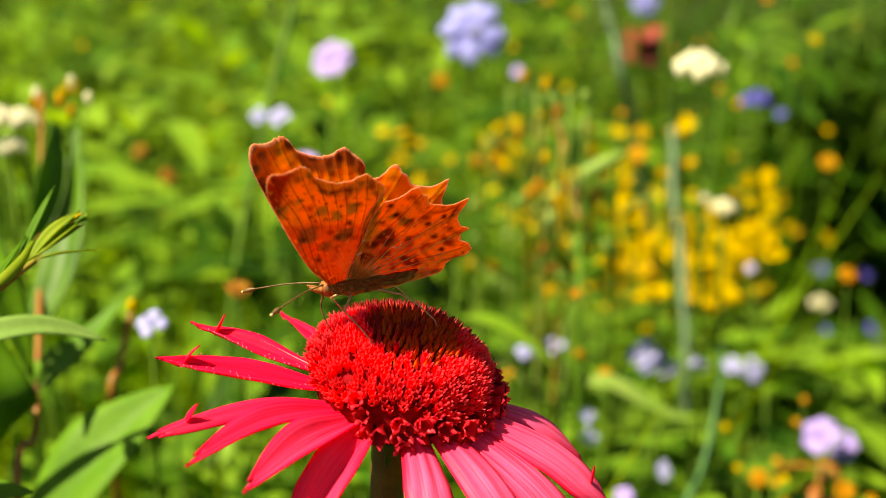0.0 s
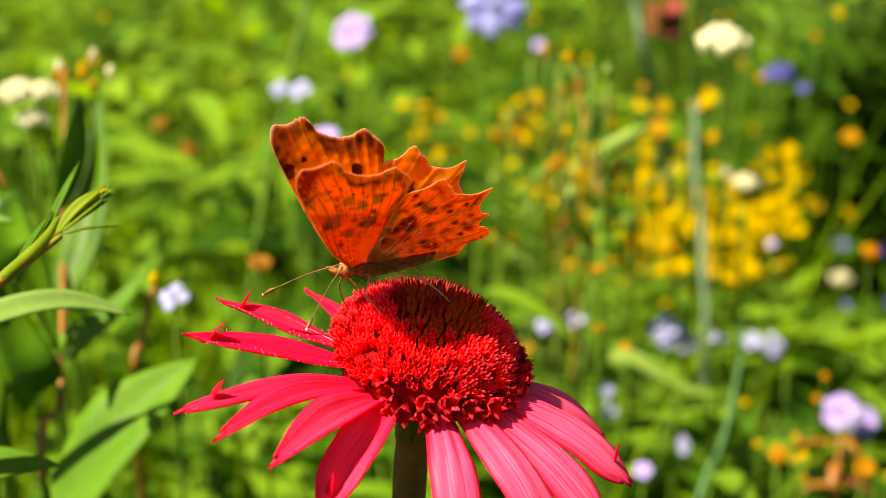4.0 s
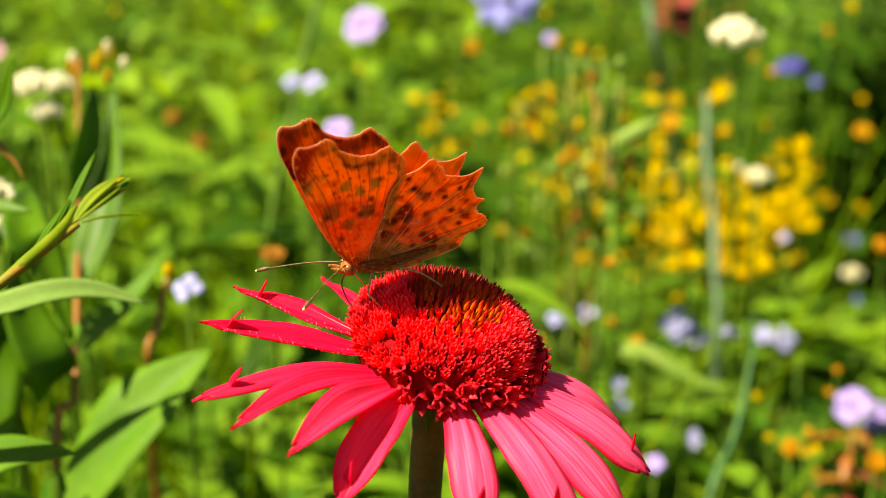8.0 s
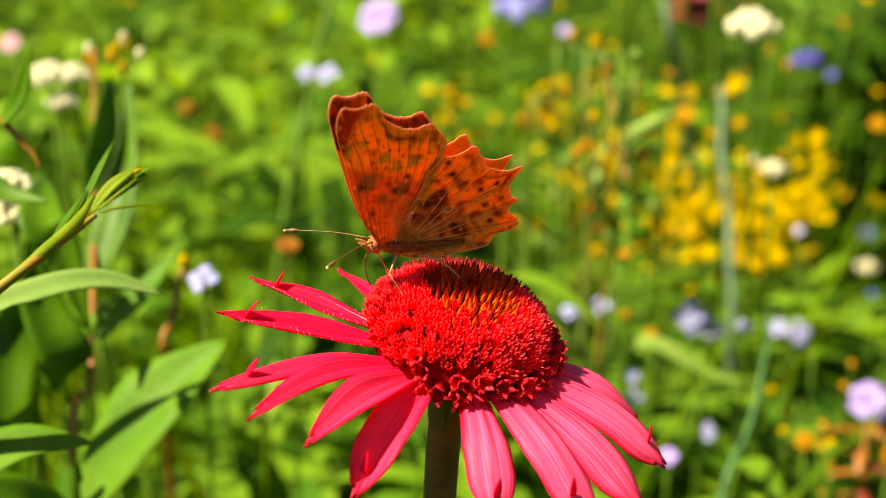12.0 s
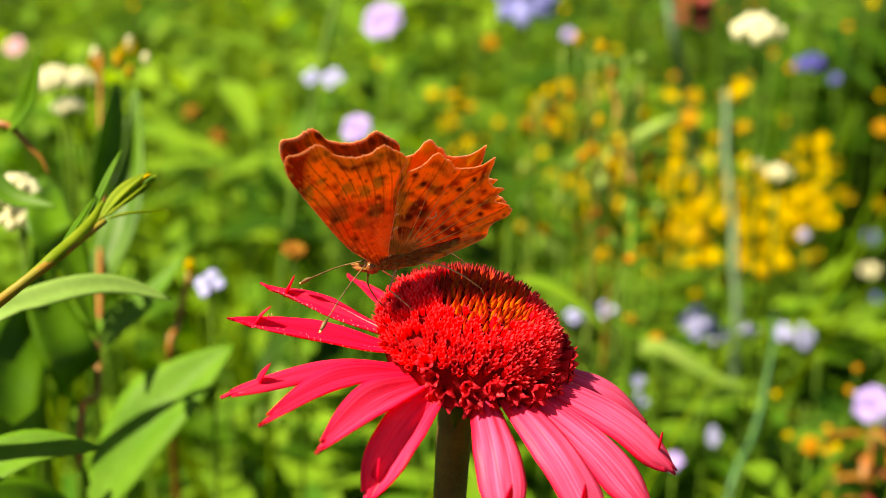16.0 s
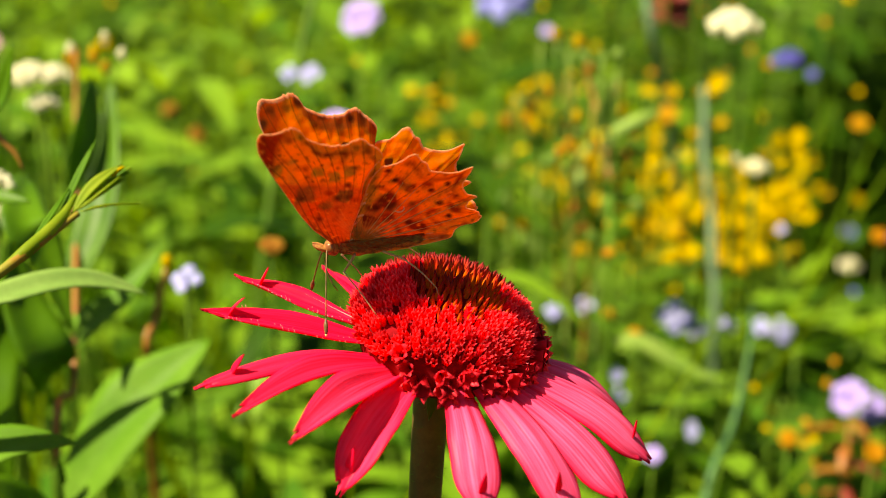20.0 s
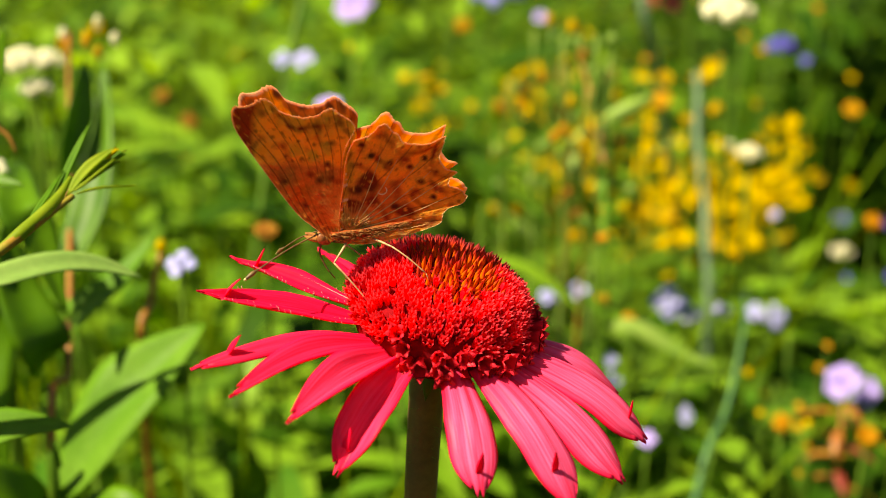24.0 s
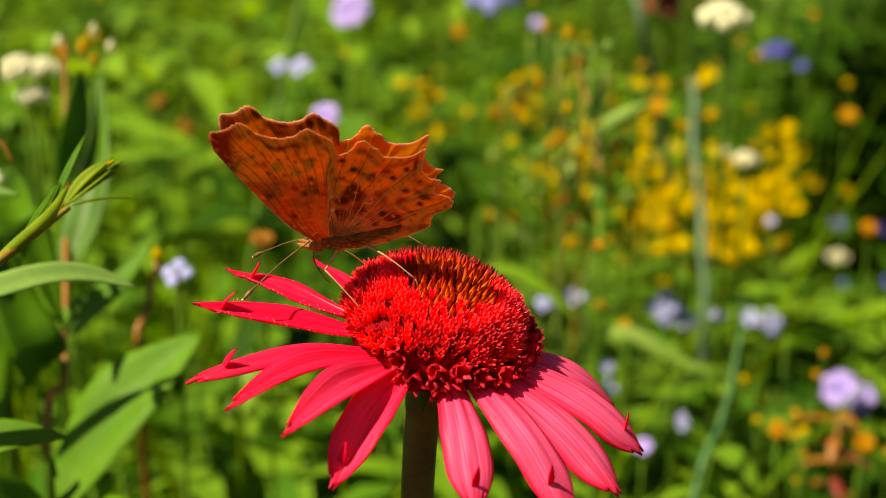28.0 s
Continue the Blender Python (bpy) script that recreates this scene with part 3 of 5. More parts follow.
def wing_colour(u, v, r, s, upper, fore):
    """The scales' colour at a place of the wing, u towards the head and v outwards; r runs from root to margin, s along the margin."""
    n1 = noise.noise(Vector((u * 0.33, v * 0.33, 3.0 if upper else 9.0)))
    n2 = noise.noise(Vector((u, v, 5.0)))
    n3 = noise.noise(Vector((u * 0.55, v * 0.55, 21.0)))
    gap = vein_gap(u, v, fore)
    if upper:
        c = blend((0.94, 0.34, 0.010), (0.97, 0.47, 0.022), 0.5 + n1)
        outer = (r - 0.80 + 0.05 * n2 + 0.03 * n3) / 0.05
        if fore:                                # dull apex, brown scalloped border
            c = blend(c, (0.62, 0.10, 0.008), (u - 8.4 + (v - 18.5) * 0.35 + n1) / 1.6 * 0.85)
            c = blend(c, (0.46, 0.11, 0.014), outer * 0.55 * min(1.0, (7.5 - u) / 2))
            c = blend(c, (0.16, 0.04, 0.010), (abs(n3) * 5 - 0.6) * outer * 0.15 if outer > 0 else 0)
        else:
            c = blend(c, (0.95, 0.46, 0.05), (1 - abs(r - 0.86) / 0.07) * 0.6 * (0.6 + n2))
            c = blend(c, (0.50, 0.10, 0.010), (1 - abs(r - 0.74 + 0.05 * n3) / 0.07) * 0.8 * (0.5 + 2 * abs(n2)))
            c = blend(c, (0.36, 0.24, 0.14), (u + 3.3 + 0.5 * n2) / 0.6 * 0.75)
        for x, y, w in (FORE_SPOTS if fore else HIND_SPOTS):
            k = (abs(u - x) ** 3 + abs(v - y) ** 3) ** (1 / 3) / w + 0.5 * n2
            c = blend(c, (0.15, 0.026, 0.006), (1.08 - k) / 0.25)
        c = blend(c, (0.16, 0.04, 0.010), (0.13 - gap) / 0.12 * max(0.0, min(0.6, (r - 0.6) * 1.8)))
        c = blend(c, (0.90, 0.58, 0.34), (r - 0.972) / 0.014)
        c = blend(c, (0.30, 0.14, 0.05), (0.16 - r) / 0.1)
        return c
    # underside: a brighter outer band, a darker mottled base
    edge = 11.2 + 0.25 * (u - 3) + 0.9 * n1 if fore else 0
    lit = (v - edge) / 1.2 if fore else (r - 0.52 - 0.14 * n1 + 0.25 * (0.5 - s)) / 0.10
    c = blend((0.56, 0.165, 0.030), (0.88, 0.40, 0.040) if fore else (0.76, 0.31, 0.036), lit)
    c = blend(c, (0.88, 0.36, 0.03), (n3 - 0.05) * 1.5 * max(0.0, min(1.0, lit)))
    c = blend(c, (0.30, 0.055, 0.012), (n3 * -1 - 0.10) * 1.8)
    if fore:
        c = blend(c, (0.66, 0.13, 0.016), 1.1 - math.hypot((u - 5.6) / 2.2, (v - 7.6) / 2.4) + 0.5 * n2)
        c = blend(c, (0.34, 0.045, 0.010), (u - 9.4 + (v - 18.0) * 0.30 + 0.6 * n1) / 1.0)
        border = (1 - abs(r - 0.90 + 0.01 * math.sin(s * 40)) / 0.07) if -3.5 < u < 6.5 else 0.0
        c = blend(c, (0.16, 0.030, 0.008), border * 0.55 + 0.8 * n2 * border)
    else:
        c = blend(c, (0.24, 0.036, 0.008), (1 - abs(r - 0.90) / 0.06) * (0.5 + 1.3 * n1))
        c = blend(c, (0.20, 0.030, 0.008), (n1 - 0.12) * 2.0 * max(0.0, 1 - lit))
    for x, y, w in (FORE_DOTS if fore else HIND_DOTS):
        k = math.hypot(u - x, v - y) / w + 0.35 * n2
        c = blend(c, (0.10, 0.020, 0.008), (1.15 - k) / 0.6 * (0.5 if fore else 0.75))
    c = blend(c, (0.13, 0.024, 0.008), (0.14 - gap) / 0.12 * max(0.0, min(0.6, (r - 0.3) * 2.0)))
    ripple = noise.noise(Vector((u * 1.3, v * 1.3, 33.0))) + 0.6 * noise.noise(Vector((s * 90, r * 12, 4.0)))
    c = blend(c, (0.14, 0.024, 0.008), (ripple - 0.28) * 1.0)
    c = blend(c, (0.86, 0.40, 0.06), (-ripple - 0.30) * 1.2)
    if not fore:
        if s > 0.80:
            c = blend(c, (0.55, 0.30, 0.09), (s - 0.80) / 0.08 * (0.35 + n2))
        if s < 0.10 and 0.45 < r:               # broken pale line along the leading edge
            c = blend(c, (0.85, 0.62, 0.40), (r - 0.955) / 0.02 * (0.5 + 3 * noise.noise(Vector((v * 2.1, 0.0, 7.0)))))
    if r < 0.30:
        c = blend(c, (0.60, 0.32, 0.08), (0.30 - r + 0.10 * n2 + 0.05 * math.sin(s * 90)) / 0.2 * 0.6)
    return blend(c, (0.86, 0.60, 0.30), (r - 0.984) / 0.012)


PATTERNS = {}


def wing(fly, name, fore, side, label):
    """side 1: the butterfly's left. The hinge is the object's own x axis."""
    outline = spline([(x, y, 0) for x, y in (FORE if fore else HIND)], 400)
    for k, o in enumerate(outline):            # frayed fringe
        o *= 1 + 0.010 * noise.noise(Vector((k * 0.25, 3.0 if fore else 8.0, 0))) + 0.007 * noise.noise(Vector((k * 1.3, 5.0, 0)))
    n, rows = len(outline), 100
    top, pts = [], []
    for j in range(rows + 1):
        r = (j / rows) ** 0.85
        for i, o in enumerate(outline):
            u, v = o.x * r, o.y * r
            s = i / (n - 1)
            pleat = 0.06 * math.cos(min(1.0, vein_gap(u, v, fore) / 0.7) * math.pi) * r
            ruffle = 0.22 * noise.noise(Vector((u * 0.3, v * 0.3, 4.0))) + 0.10 * noise.noise(Vector((u * 0.8, v * 0.8, 6.0)))
            camber = 0.35 * math.sin(math.pi * r)
            top.append(Vector((u, v * side, (pleat + ruffle) * 0.6 + camber)) * 0.001)
            pts.append((u, v, r, s))
    count = len(top)
    lift = 0.00012 if fore else 0.0
    vs = [p + Vector((0, 0, 0.00005 + lift)) for p in top] + [p + Vector((0, 0, -0.00005 + lift)) for p in top]
    fs, idx = [], []
    for j in range(rows):
        for i in range(n - 1):
            a, b = j * n + i, j * n + i + 1
            q = (a, b, b + n, a + n)
            fs.append(q if side < 0 else q[::-1])
            idx.append(0)
            q = tuple(k + count for k in q)
            fs.append(q[::-1] if side < 0 else q)
            idx.append(1)
    for i in range(n - 1):
        a = rows * n + i
        fs.append((a, a + 1, a + 1 + count, a + count))
        idx.append(0)
    ob = link(name, vs, fs, [UPPER, UNDER], fly, label, True, idx)
    layer = ob.data.color_attributes.new("pattern", "FLOAT_COLOR", "POINT")
    if fore not in PATTERNS:                    # both sides carry the same pattern
        PATTERNS[fore] = [x for upper in (True, False) for u, v, r, s in pts for x in (*wing_colour(u, v, r, s, upper, fore), 1.0)]
    layer.data.foreach_set("color", PATTERNS[fore])
    if not fore:                                # the pale comma on the underside
        arc = [Vector(((-6.0 + 0.75 * math.cos(a)) * 0.001, side * (5.7 + 0.75 * math.sin(a)) * 0.001, 0.00018)) for a in (2.6, 3.4, 4.2, 5.0, 5.8)]
        rnd = random.Random(5)
        hairs = []
        for k in range(70):                     # long golden hairs over the wing's root
            a = radians(rnd.uniform(58, 187))
            d = Vector((math.cos(a), math.sin(a) * side, 0))
            r0, r1 = rnd.uniform(0.3, 2.2), rnd.uniform(1.6, 3.2) + (1.6 if a > 2.6 else 0)
            mid = d * ((r0 + r1) / 2) + Vector((rnd.uniform(-0.3, 0.3), rnd.uniform(-0.3, 0.3), 0))
            hairs.append(tube([(d * r0 + Vector((0, 0, -0.05))) * 0.001, (mid + Vector((0, 0, rnd.uniform(-0.15, 0.15)))) * 0.001, (d * r1 + Vector((0, 0, rnd.uniform(-0.1, 0.25)))) * 0.001], (0.00005, 0.00004, 0.00001), 4, 3))
        fuzz = part_mesh("wing_hairs", joined(hairs), GOLDHAIR, ob, "long golden hairs at the wing's root")
        fuzz["kind"] = "stuff"
        for x, y, reach in ((-8.6, 14.6, 0.80), (-11.0, 12.6, 0.85), (-14.6, 11.4, 0.85), (-15.4, 8.8, 0.9), (-16.4, 6.4, 0.9), (-16.6, 3.4, 0.92), (-14.6, 0.8, 0.9), (-12.6, -0.9, 0.92)):   # raised pale veins
            line = []
            for j in range(9):
                q = 0.12 + (reach - 0.12) * j / 8
                u, v = x * q, y * q - 0.9 * math.sin(math.pi * q)
                line.append(Vector((u, v * side, 0.35 * math.sin(math.pi * q) - 0.06)) * 0.001)
            part_mesh("wing_vein", tube(line, (0.00011, 0.00009, 0.00003), 16, 5), VEIN, ob, "thin pale golden wing vein")
        part_mesh("comma_mark", tube(arc, (0.00005, 0.00010, 0.00009, 0.00010, 0.00005), 12, 6), SILVER, ob, "small silvery comma mark")
    return ob


def butterfly():
    fly = thing("butterfly", "orange comma butterfly with ragged spotted wings on the coneflower", "butterfly")
    part_mesh("thorax", ball((0, 0, 0), (0.0036, 0.0014, 0.0019), 28, 18, 0.0004, 2500), FUR, fly, "furry golden-brown thorax")
    part_mesh("abdomen", ball((-0.0055, 0, -0.0002), (0.0048, 0.0011, 0.0012), 24, 16, 0.0002, 2500), FUR, fly, "tapered brown abdomen")
    rnd = random.Random(21)
    hairs = []
    for i in range(600):
        a, x = rnd.uniform(0, 6.283), rnd.uniform(-0.0045, 0.0046)
        rad = 0.0014 * math.sqrt(max(0.1, 1 - (x / 0.0050) ** 2))
        d = Vector((0, math.cos(a), math.sin(a) * 1.1))
        c = Vector((x, 0, -0.0001)) + d * rad * 0.9
        hairs.append(tube([c, c + d * 0.0002 + Vector((-0.0004, 0, 0)), c + d * 0.0003 + Vector((-0.0011, 0, -0.0002))], (0.00005, 0.00004, 0.00001), 3, 3))
    for i in range(700):                        # along the folds beside the abdomen
        side, u = rnd.choice((1, -1)), rnd.uniform(-8.5, 3.2)
        c = Vector((u, side * rnd.uniform(1.45, 1.72), 0.7 - rnd.uniform(0.0, 1.5) * math.sin(math.pi * min(1, max(0.05, (3.4 - u) / 13.2)) ** 0.75))) * 0.001
        d = Vector((rnd.uniform(-1.3, -0.5), side * rnd.uniform(0.1, 0.4), rnd.uniform(-0.5, 0.4))) * 0.001
        hairs.append(tube([c, c + d * 0.5 + Vector((0, side * 0.00012, 0)), c + d], (0.00005, 0.00004, 0.00001), 3, 3))
    fuzz = part_mesh("body_fuzz", joined(hairs), FUR, fly, "fine golden-brown body hairs")
    fuzz["kind"] = "stuff"
    head = part_mesh("head", ball((0.0043, 0, -0.0003), (0.0013, 0.0014, 0.0013), 16, 10, 0.0002, 2500), FUR, fly, "small furry head")
    for s in (1, -1):
        part_mesh("eye", ball((0.0046, 0.0011 * s, -0.0001), (0.00075, 0.0005, 0.00085), 12, 8), EYE_BROWN, head, "brown compound eye")
        part_mesh("palp", tube([(0.0050, 0.0005 * s, -0.0006), (0.0064, 0.0006 * s, 0.0001), (0.0072, 0.0006 * s, 0.0006)], (0.0004, 0.0004, 0.0001), 6, 6), FUR, head, "pointed palp")
    part_mesh("proboscis", tube([(0.0050, 0, -0.0010), (0.0056, 0, -0.0030), (0.0050, 0.0002, -0.0055), (0.0042, 0.0002, -0.0072)], (0.00016, 0.00014, 0.00012, 0.0001), 12, 6), DARK, head, "thin dark proboscis")
    for s in (1, -1):                           # the wings' inner folds lie along the body
        grid = []
        for i in range(15):
            u = 3.0 - 12.6 * i / 14
            deep = 1.3 * math.sin(math.pi * min(1, max(0, (3.4 - u) / 13.2)) ** 0.75) + 0.15
            grid.append([Vector((u, s * (1.35 + 0.35 * math.sin(math.pi * q)), 0.75 - deep * q + 0.08 * math.sin(5 * u + 3 * q))) * 0.001 for q in (0, 0.25, 0.5, 0.75, 1.0)])
        part_mesh("wing_fold", shell(grid, 0.0001 * s), WINGFOLD, fly, "mottled wing fold along the abdomen")
    for s in (1, -1):
        vs, fs = tube([(0, 0, 0), (0.0055, 0, 0.0008), (0.0115, 0, 0.0010)], (0.00013, 0.00010, 0.00011), 12, 6)
        v2, f2 = tube([(0.0114, 0, 0.0010), (0.0124, 0, 0.0010), (0.0137, 0, 0.0009)], (0.00012, 0.00036, 0.00022), 8, 8)
        a = link("antenna", vs, fs, DARK, fly, "thin ringed antenna")
        part_mesh("antenna_club", (v2, f2), DARK, a, "dark club with a pale tip")
        part_mesh("club_tip", ball((0.0138, 0, 0.0009), (0.0003, 0.0002, 0.0002), 8, 6), CREAM_TIP, a, "cream antenna tip")
        a.matrix_basis = pose(0.0050, 0.0006 * s, 0.0006, 0, -8, 24 * s)
        ANTENNAE.append(a)
    for s in (1, -1):
        for x, kx, fx, kz, fz, reach in ((0.0010, 0.0030, -0.0014, -0.0030, -0.0100, 0.0050), (-0.0032, -0.0060, -0.0104, -0.0020, -0.0064, 0.0044)):
            knee = (kx, s * (0.0012 + reach * 0.6), kz)
            foot = (fx, s * (0.0012 + reach), fz)
            leg = part_mesh("leg", tube([(x, s * 0.0012, -0.0014), knee], (0.00022, 0.00015), 6, 6), LEG, fly, "cream jointed leg")
            part_mesh("shin", tube([knee, ((knee[0] + foot[0]) / 2, (knee[1] + foot[1]) / 2 + s * 0.0002, (kz + fz) / 2 + 0.0004), foot], (0.00014, 0.00012, 0.00009), 8, 6), LEG, leg)
            part_mesh("foot", tube([foot, (foot[0] - 0.0002, foot[1] + s * 0.0003, foot[2] - 0.0010)], (0.0001, 0.00006), 4, 5), LEG, leg)
    for s in (1, -1):
        f = wing(fly, "forewing", True, s, "scalloped orange forewing with dark spots")
        h = wing(fly, "hindwing", False, s, "ragged tailed hindwing with brown mottled underside")
        WINGS.append((s, f, h))
    return fly


ANTENNAE, WINGS = [], []
coneflower()
FLY = butterfly()


# ---- garden plants ----
def stalk(p, lean=0.03, rnd=random):
    x, y, z = p
    bx, by = x + rnd.uniform(-lean, lean), y + rnd.uniform(-lean, lean)
    return [(bx, by, -0.01), ((bx * 2 + x) / 3 + rnd.uniform(-0.006, 0.006), (by * 2 + y) / 3, z * 0.35), ((bx + 2 * x) / 3 + rnd.uniform(-0.004, 0.004), (by + 2 * y) / 3, z * 0.7), (x, y, z)]


def rayed_head(flower, c, size, count, mat, face, cup=0.3, wide=0.34, rings=1, eye=None):
    """Petals round a centre, facing a direction."""
    c, face = Vector(c), Vector(face).normalized()
    q = face.to_track_quat("Z", "Y")
    rnd = random.Random(int(abs(c.x * 9137 + c.z * 5171) * 10))
    for g in range(rings):
        for i in range(count):
            a = 2 * math.pi * (i + 0.5 * g) / count + rnd.uniform(-0.12, 0.12)
            d = Vector((math.cos(a), math.sin(a), cup + 0.5 * g + rnd.uniform(-0.1, 0.1)))
            d, up = q @ d, q @ Vector((-math.cos(a) * cup, -math.sin(a) * cup, 1))
            part_mesh("petal", shell(blade(c + d * size * 0.06, d, up, size * 0.5 * (1 - 0.35 * g), size * wide, 0.25, 5, 0.15, 0.6), size * 0.012), mat, flower)
    part_mesh("flower_centre", ball(c + face * size * 0.03, (size * 0.11,) * 3, 10, 7, size * 0.02, 300), eye or mat, flower)


def flower_on_stalk(name, label, p, size, mat, count, rings=1, wide=0.34, cup=0.3, stem=None, group="", face=None, eye=None, thick=0.0011):
    rnd = random.Random(int(abs(p[0] * 7001 + p[1] * 3001 + p[2] * 911)))
    f = thing(name, label, "flower", group=group)
    part_mesh("stem", tube(stalk(p, 0.03, rnd), (thick * 1.5, thick * 1.1, thick * 0.8), 12, 6), stem or STEM, f)
    rayed_head(f, p, size, count, mat, face or (rnd.uniform(-0.5, 0.2), -0.9, rnd.uniform(0.5, 1.2)), cup, wide, rings, eye)
    return f


def umbel(p, size):
    """A flat head of many small cream florets on branching stalks."""
    rnd = random.Random(int(p[0] * 9000) + 5)
    f = thing("umbel_flower", "cream-white domed umbel on a thin green stalk", "flower", group="white umbels")
    c = Vector(p)
    part_mesh("stem", tube(stalk((p[0], p[1], p[2] - size * 0.4), 0.03, rnd), (0.0016, 0.0013, 0.001), 12, 6), STEM, f)
    for i in range(16):
        a, r = i * 2.4, size * 0.5 * math.sqrt((i + 0.5) / 16)
        top = c + Vector((r * math.cos(a), r * math.sin(a), -r * r / size * 1.3))
        part_mesh("spoke", tube([c - Vector((0, 0, size * 0.4)), top], (0.0004, 0.0003), 2, 4), PALE, f)
        part_mesh("umbellet", ball(top, (size * 0.14, size * 0.14, size * 0.15), 9, 6, size * 0.035, 500), WHITE, f)
    return f


for p in ((0.024, 0.530, 0.618, 0.036), (0.067, 0.789, 0.632, 0.030), (0.190, 0.942, 0.602, 0.024), (-0.006, 0.840, 0.634, 0.026)):
    flower_on_stalk("chicory_flower", "pale blue chicory flower on a green stalk", p[:3], p[3], BLUE, 8, 1, 0.34, 0.15, group="chicory flowers", face=(-0.1, -1, 0.35), eye=LILAC)
for p in ((-0.064, 0.606, 0.592, 0.025), (0.203, 0.401, 0.424, 0.019), (0.217, 0.412, 0.414, 0.016), (-0.056, 0.362, 0.575, 0.0135)):
    flower_on_stalk("scabious_flower", "pinkish-lilac scabious flower on a thin stalk", p[:3], p[3], PINKLILAC, 7, 1, 0.5, 0.3, group="scabious flowers", face=(-0.35, -0.8, 0.7))
for p in ((-0.067, 0.368, 0.597, 0.013), (-0.081, 0.398, 0.592, 0.011), (-0.0795, 0.163, 0.5705, 0.0115),
          (0.1106, 0.4054, 0.4663, 0.0220), (0.1204, 0.4040, 0.4609, 0.0150), (0.1398, 0.4144, 0.4588, 0.0120), (0.173, 0.477, 0.434, 0.0140), (0.182, 0.467, 0.435, 0.0180),
          (0.0482, 0.383, 0.4785, 0.0140), (0.0620, 0.384, 0.4812, 0.0120), (0.116, 0.369, 0.421, 0.0130), (0.073, 0.328, 0.458, 0.0100), (0.073, 0.340, 0.463, 0.0090),
          (0.171, 0.445, 0.502, 0.0070)):
    flower_on_stalk("lilac_flower", "small pale lilac flower among green leaves", p[:3], p[3] * 0.78, LILAC, 4, 1, 0.5, 0.25, group="lilac flowers", thick=0.0007)
for p in ((0.081, 0.275, 0.456, 0.0100), (0.066, 0.781, 0.5608, 0.014), (-0.3079, 0.6155, 0.5732, 0.018)):
    flower_on_stalk("pink_flower", "small pinkish-lilac flower among green leaves", p[:3], p[3] * 0.75, PINK if p[0] < -0.2 else PINKLILAC, 5, 1, 0.5, 0.3, thick=0.0008)
for p in ((0.2433, 0.7299, 0.5477, 0.015), (0.2360, 0.735, 0.5460, 0.010), (0.2654, 0.7469, 0.5332, 0.008), (0.409, 1.066, 0.311, 0.014), (0.460, 1.065, 0.307, 0.013),
          (0.416, 1.048, 0.247, 0.013), (0.439, 1.046, 0.241, 0.017), (0.468, 1.049, 0.251, 0.017), (0.470, 1.042, 0.226, 0.012)):
    flower_on_stalk("violet_flower", "deep violet-blue flower on a green stalk", p[:3], p[3], VIOLET, 7, 2, 0.4, 0.4, group="violet flowers", thick=0.0009)
for p in ((0.116, 0.345, 0.627, 0.021), (0.145, 0.406, 0.548, 0.012), (-0.1610, 0.2762, 0.6150, 0.015), (-0.1530, 0.2790, 0.6142, 0.012), (-0.1559, 0.2732, 0.6046, 0.011),
          (-0.1176, 0.1196, 0.6134, 0.0115), (-0.1161, 0.1175, 0.6066, 0.0105), (0.379, 0.963, 0.313, 0.020), (0.1692, 0.5592, 0.5143, 0.008)):
    umbel(p[:3], p[3])
for p in ((0.135, 0.609, 0.530, 0.020), (0.056, 0.251, 0.551, 0.0060), (0.036, 0.336, 0.485, 0.0090), (0.080, 0.336, 0.485, 0.0090),
          (0.323, 0.803, 0.483, 0.022), (0.206, 0.396, 0.513, 0.0130), (-0.192, 0.609, 0.532, 0.016), (-0.178, 0.625, 0.512, 0.018), (0.005, 0.722, 0.562, 0.018),
          (0.136, 0.277, 0.463, 0.0120), (0.163, 0.253, 0.469, 0.0140)):
    flower_on_stalk("orange_flower", "small orange flower head on a thin stalk", p[:3], p[3] * 0.62, RUST if p[0] < -0.1 else ORANGE, 9, 2, 0.4, 0.5, group="orange flowers", thick=0.0008)

f = thing("withered_flower", "withered brownish-orange cup-shaped flower head on a thin stalk", "flower")
part_mesh("stem", tube(stalk((-0.0604, 0.2019, 0.5665)), (0.0010, 0.0008, 0.0006), 12, 6), STEM, f)
rayed_head(f, (-0.0604, 0.2019, 0.5676), 0.0082, 9, RUST, (0.1, -0.4, 1.0), 0.7, 0.42, 2)


def head_mesh(name, mat, seed):
    """One small daisy of the drift: a domed centre that runs out into notched rays, shared by its repeats."""
    r = random.Random(seed)
    vs, fs, n = [(0, 0, 0.0014), (0, 0, -0.0006)], [], 16
    for ring, (rad, z) in enumerate(((0.0012, 0.0013), (0.0019, 0.0005), (0.0, 0.0))):
        for j in range(n):
            a = 2 * math.pi * j / n + r.uniform(-0.06, 0.06)
            d = rad if ring < 2 else (r.uniform(0.0046, 0.0060) if j % 2 else r.uniform(0.0026, 0.0034))
            vs.append((d * math.cos(a), d * math.sin(a), z if ring < 2 else r.uniform(0.0004, 0.0018)))
    for j in range(n):
        k = (j + 1) % n
        fs += [(0, 2 + j, 2 + k), (2 + j, 2 + n + j, 2 + n + k, 2 + k), (2 + n + j, 2 + 2 * n + j, 2 + 2 * n + k, 2 + n + k), (1, 2 + 2 * n + k, 2 + 2 * n + j)]
    me = bpy.data.meshes.new(name)
    me.from_pydata(vs, [], fs)
    me.materials.append(mat)
    return me


HEADS = [head_mesh("daisy", m, k) for k, m in enumerate((YELLOW, YELLOW, YELLOW, YELLOW, GOLD))]


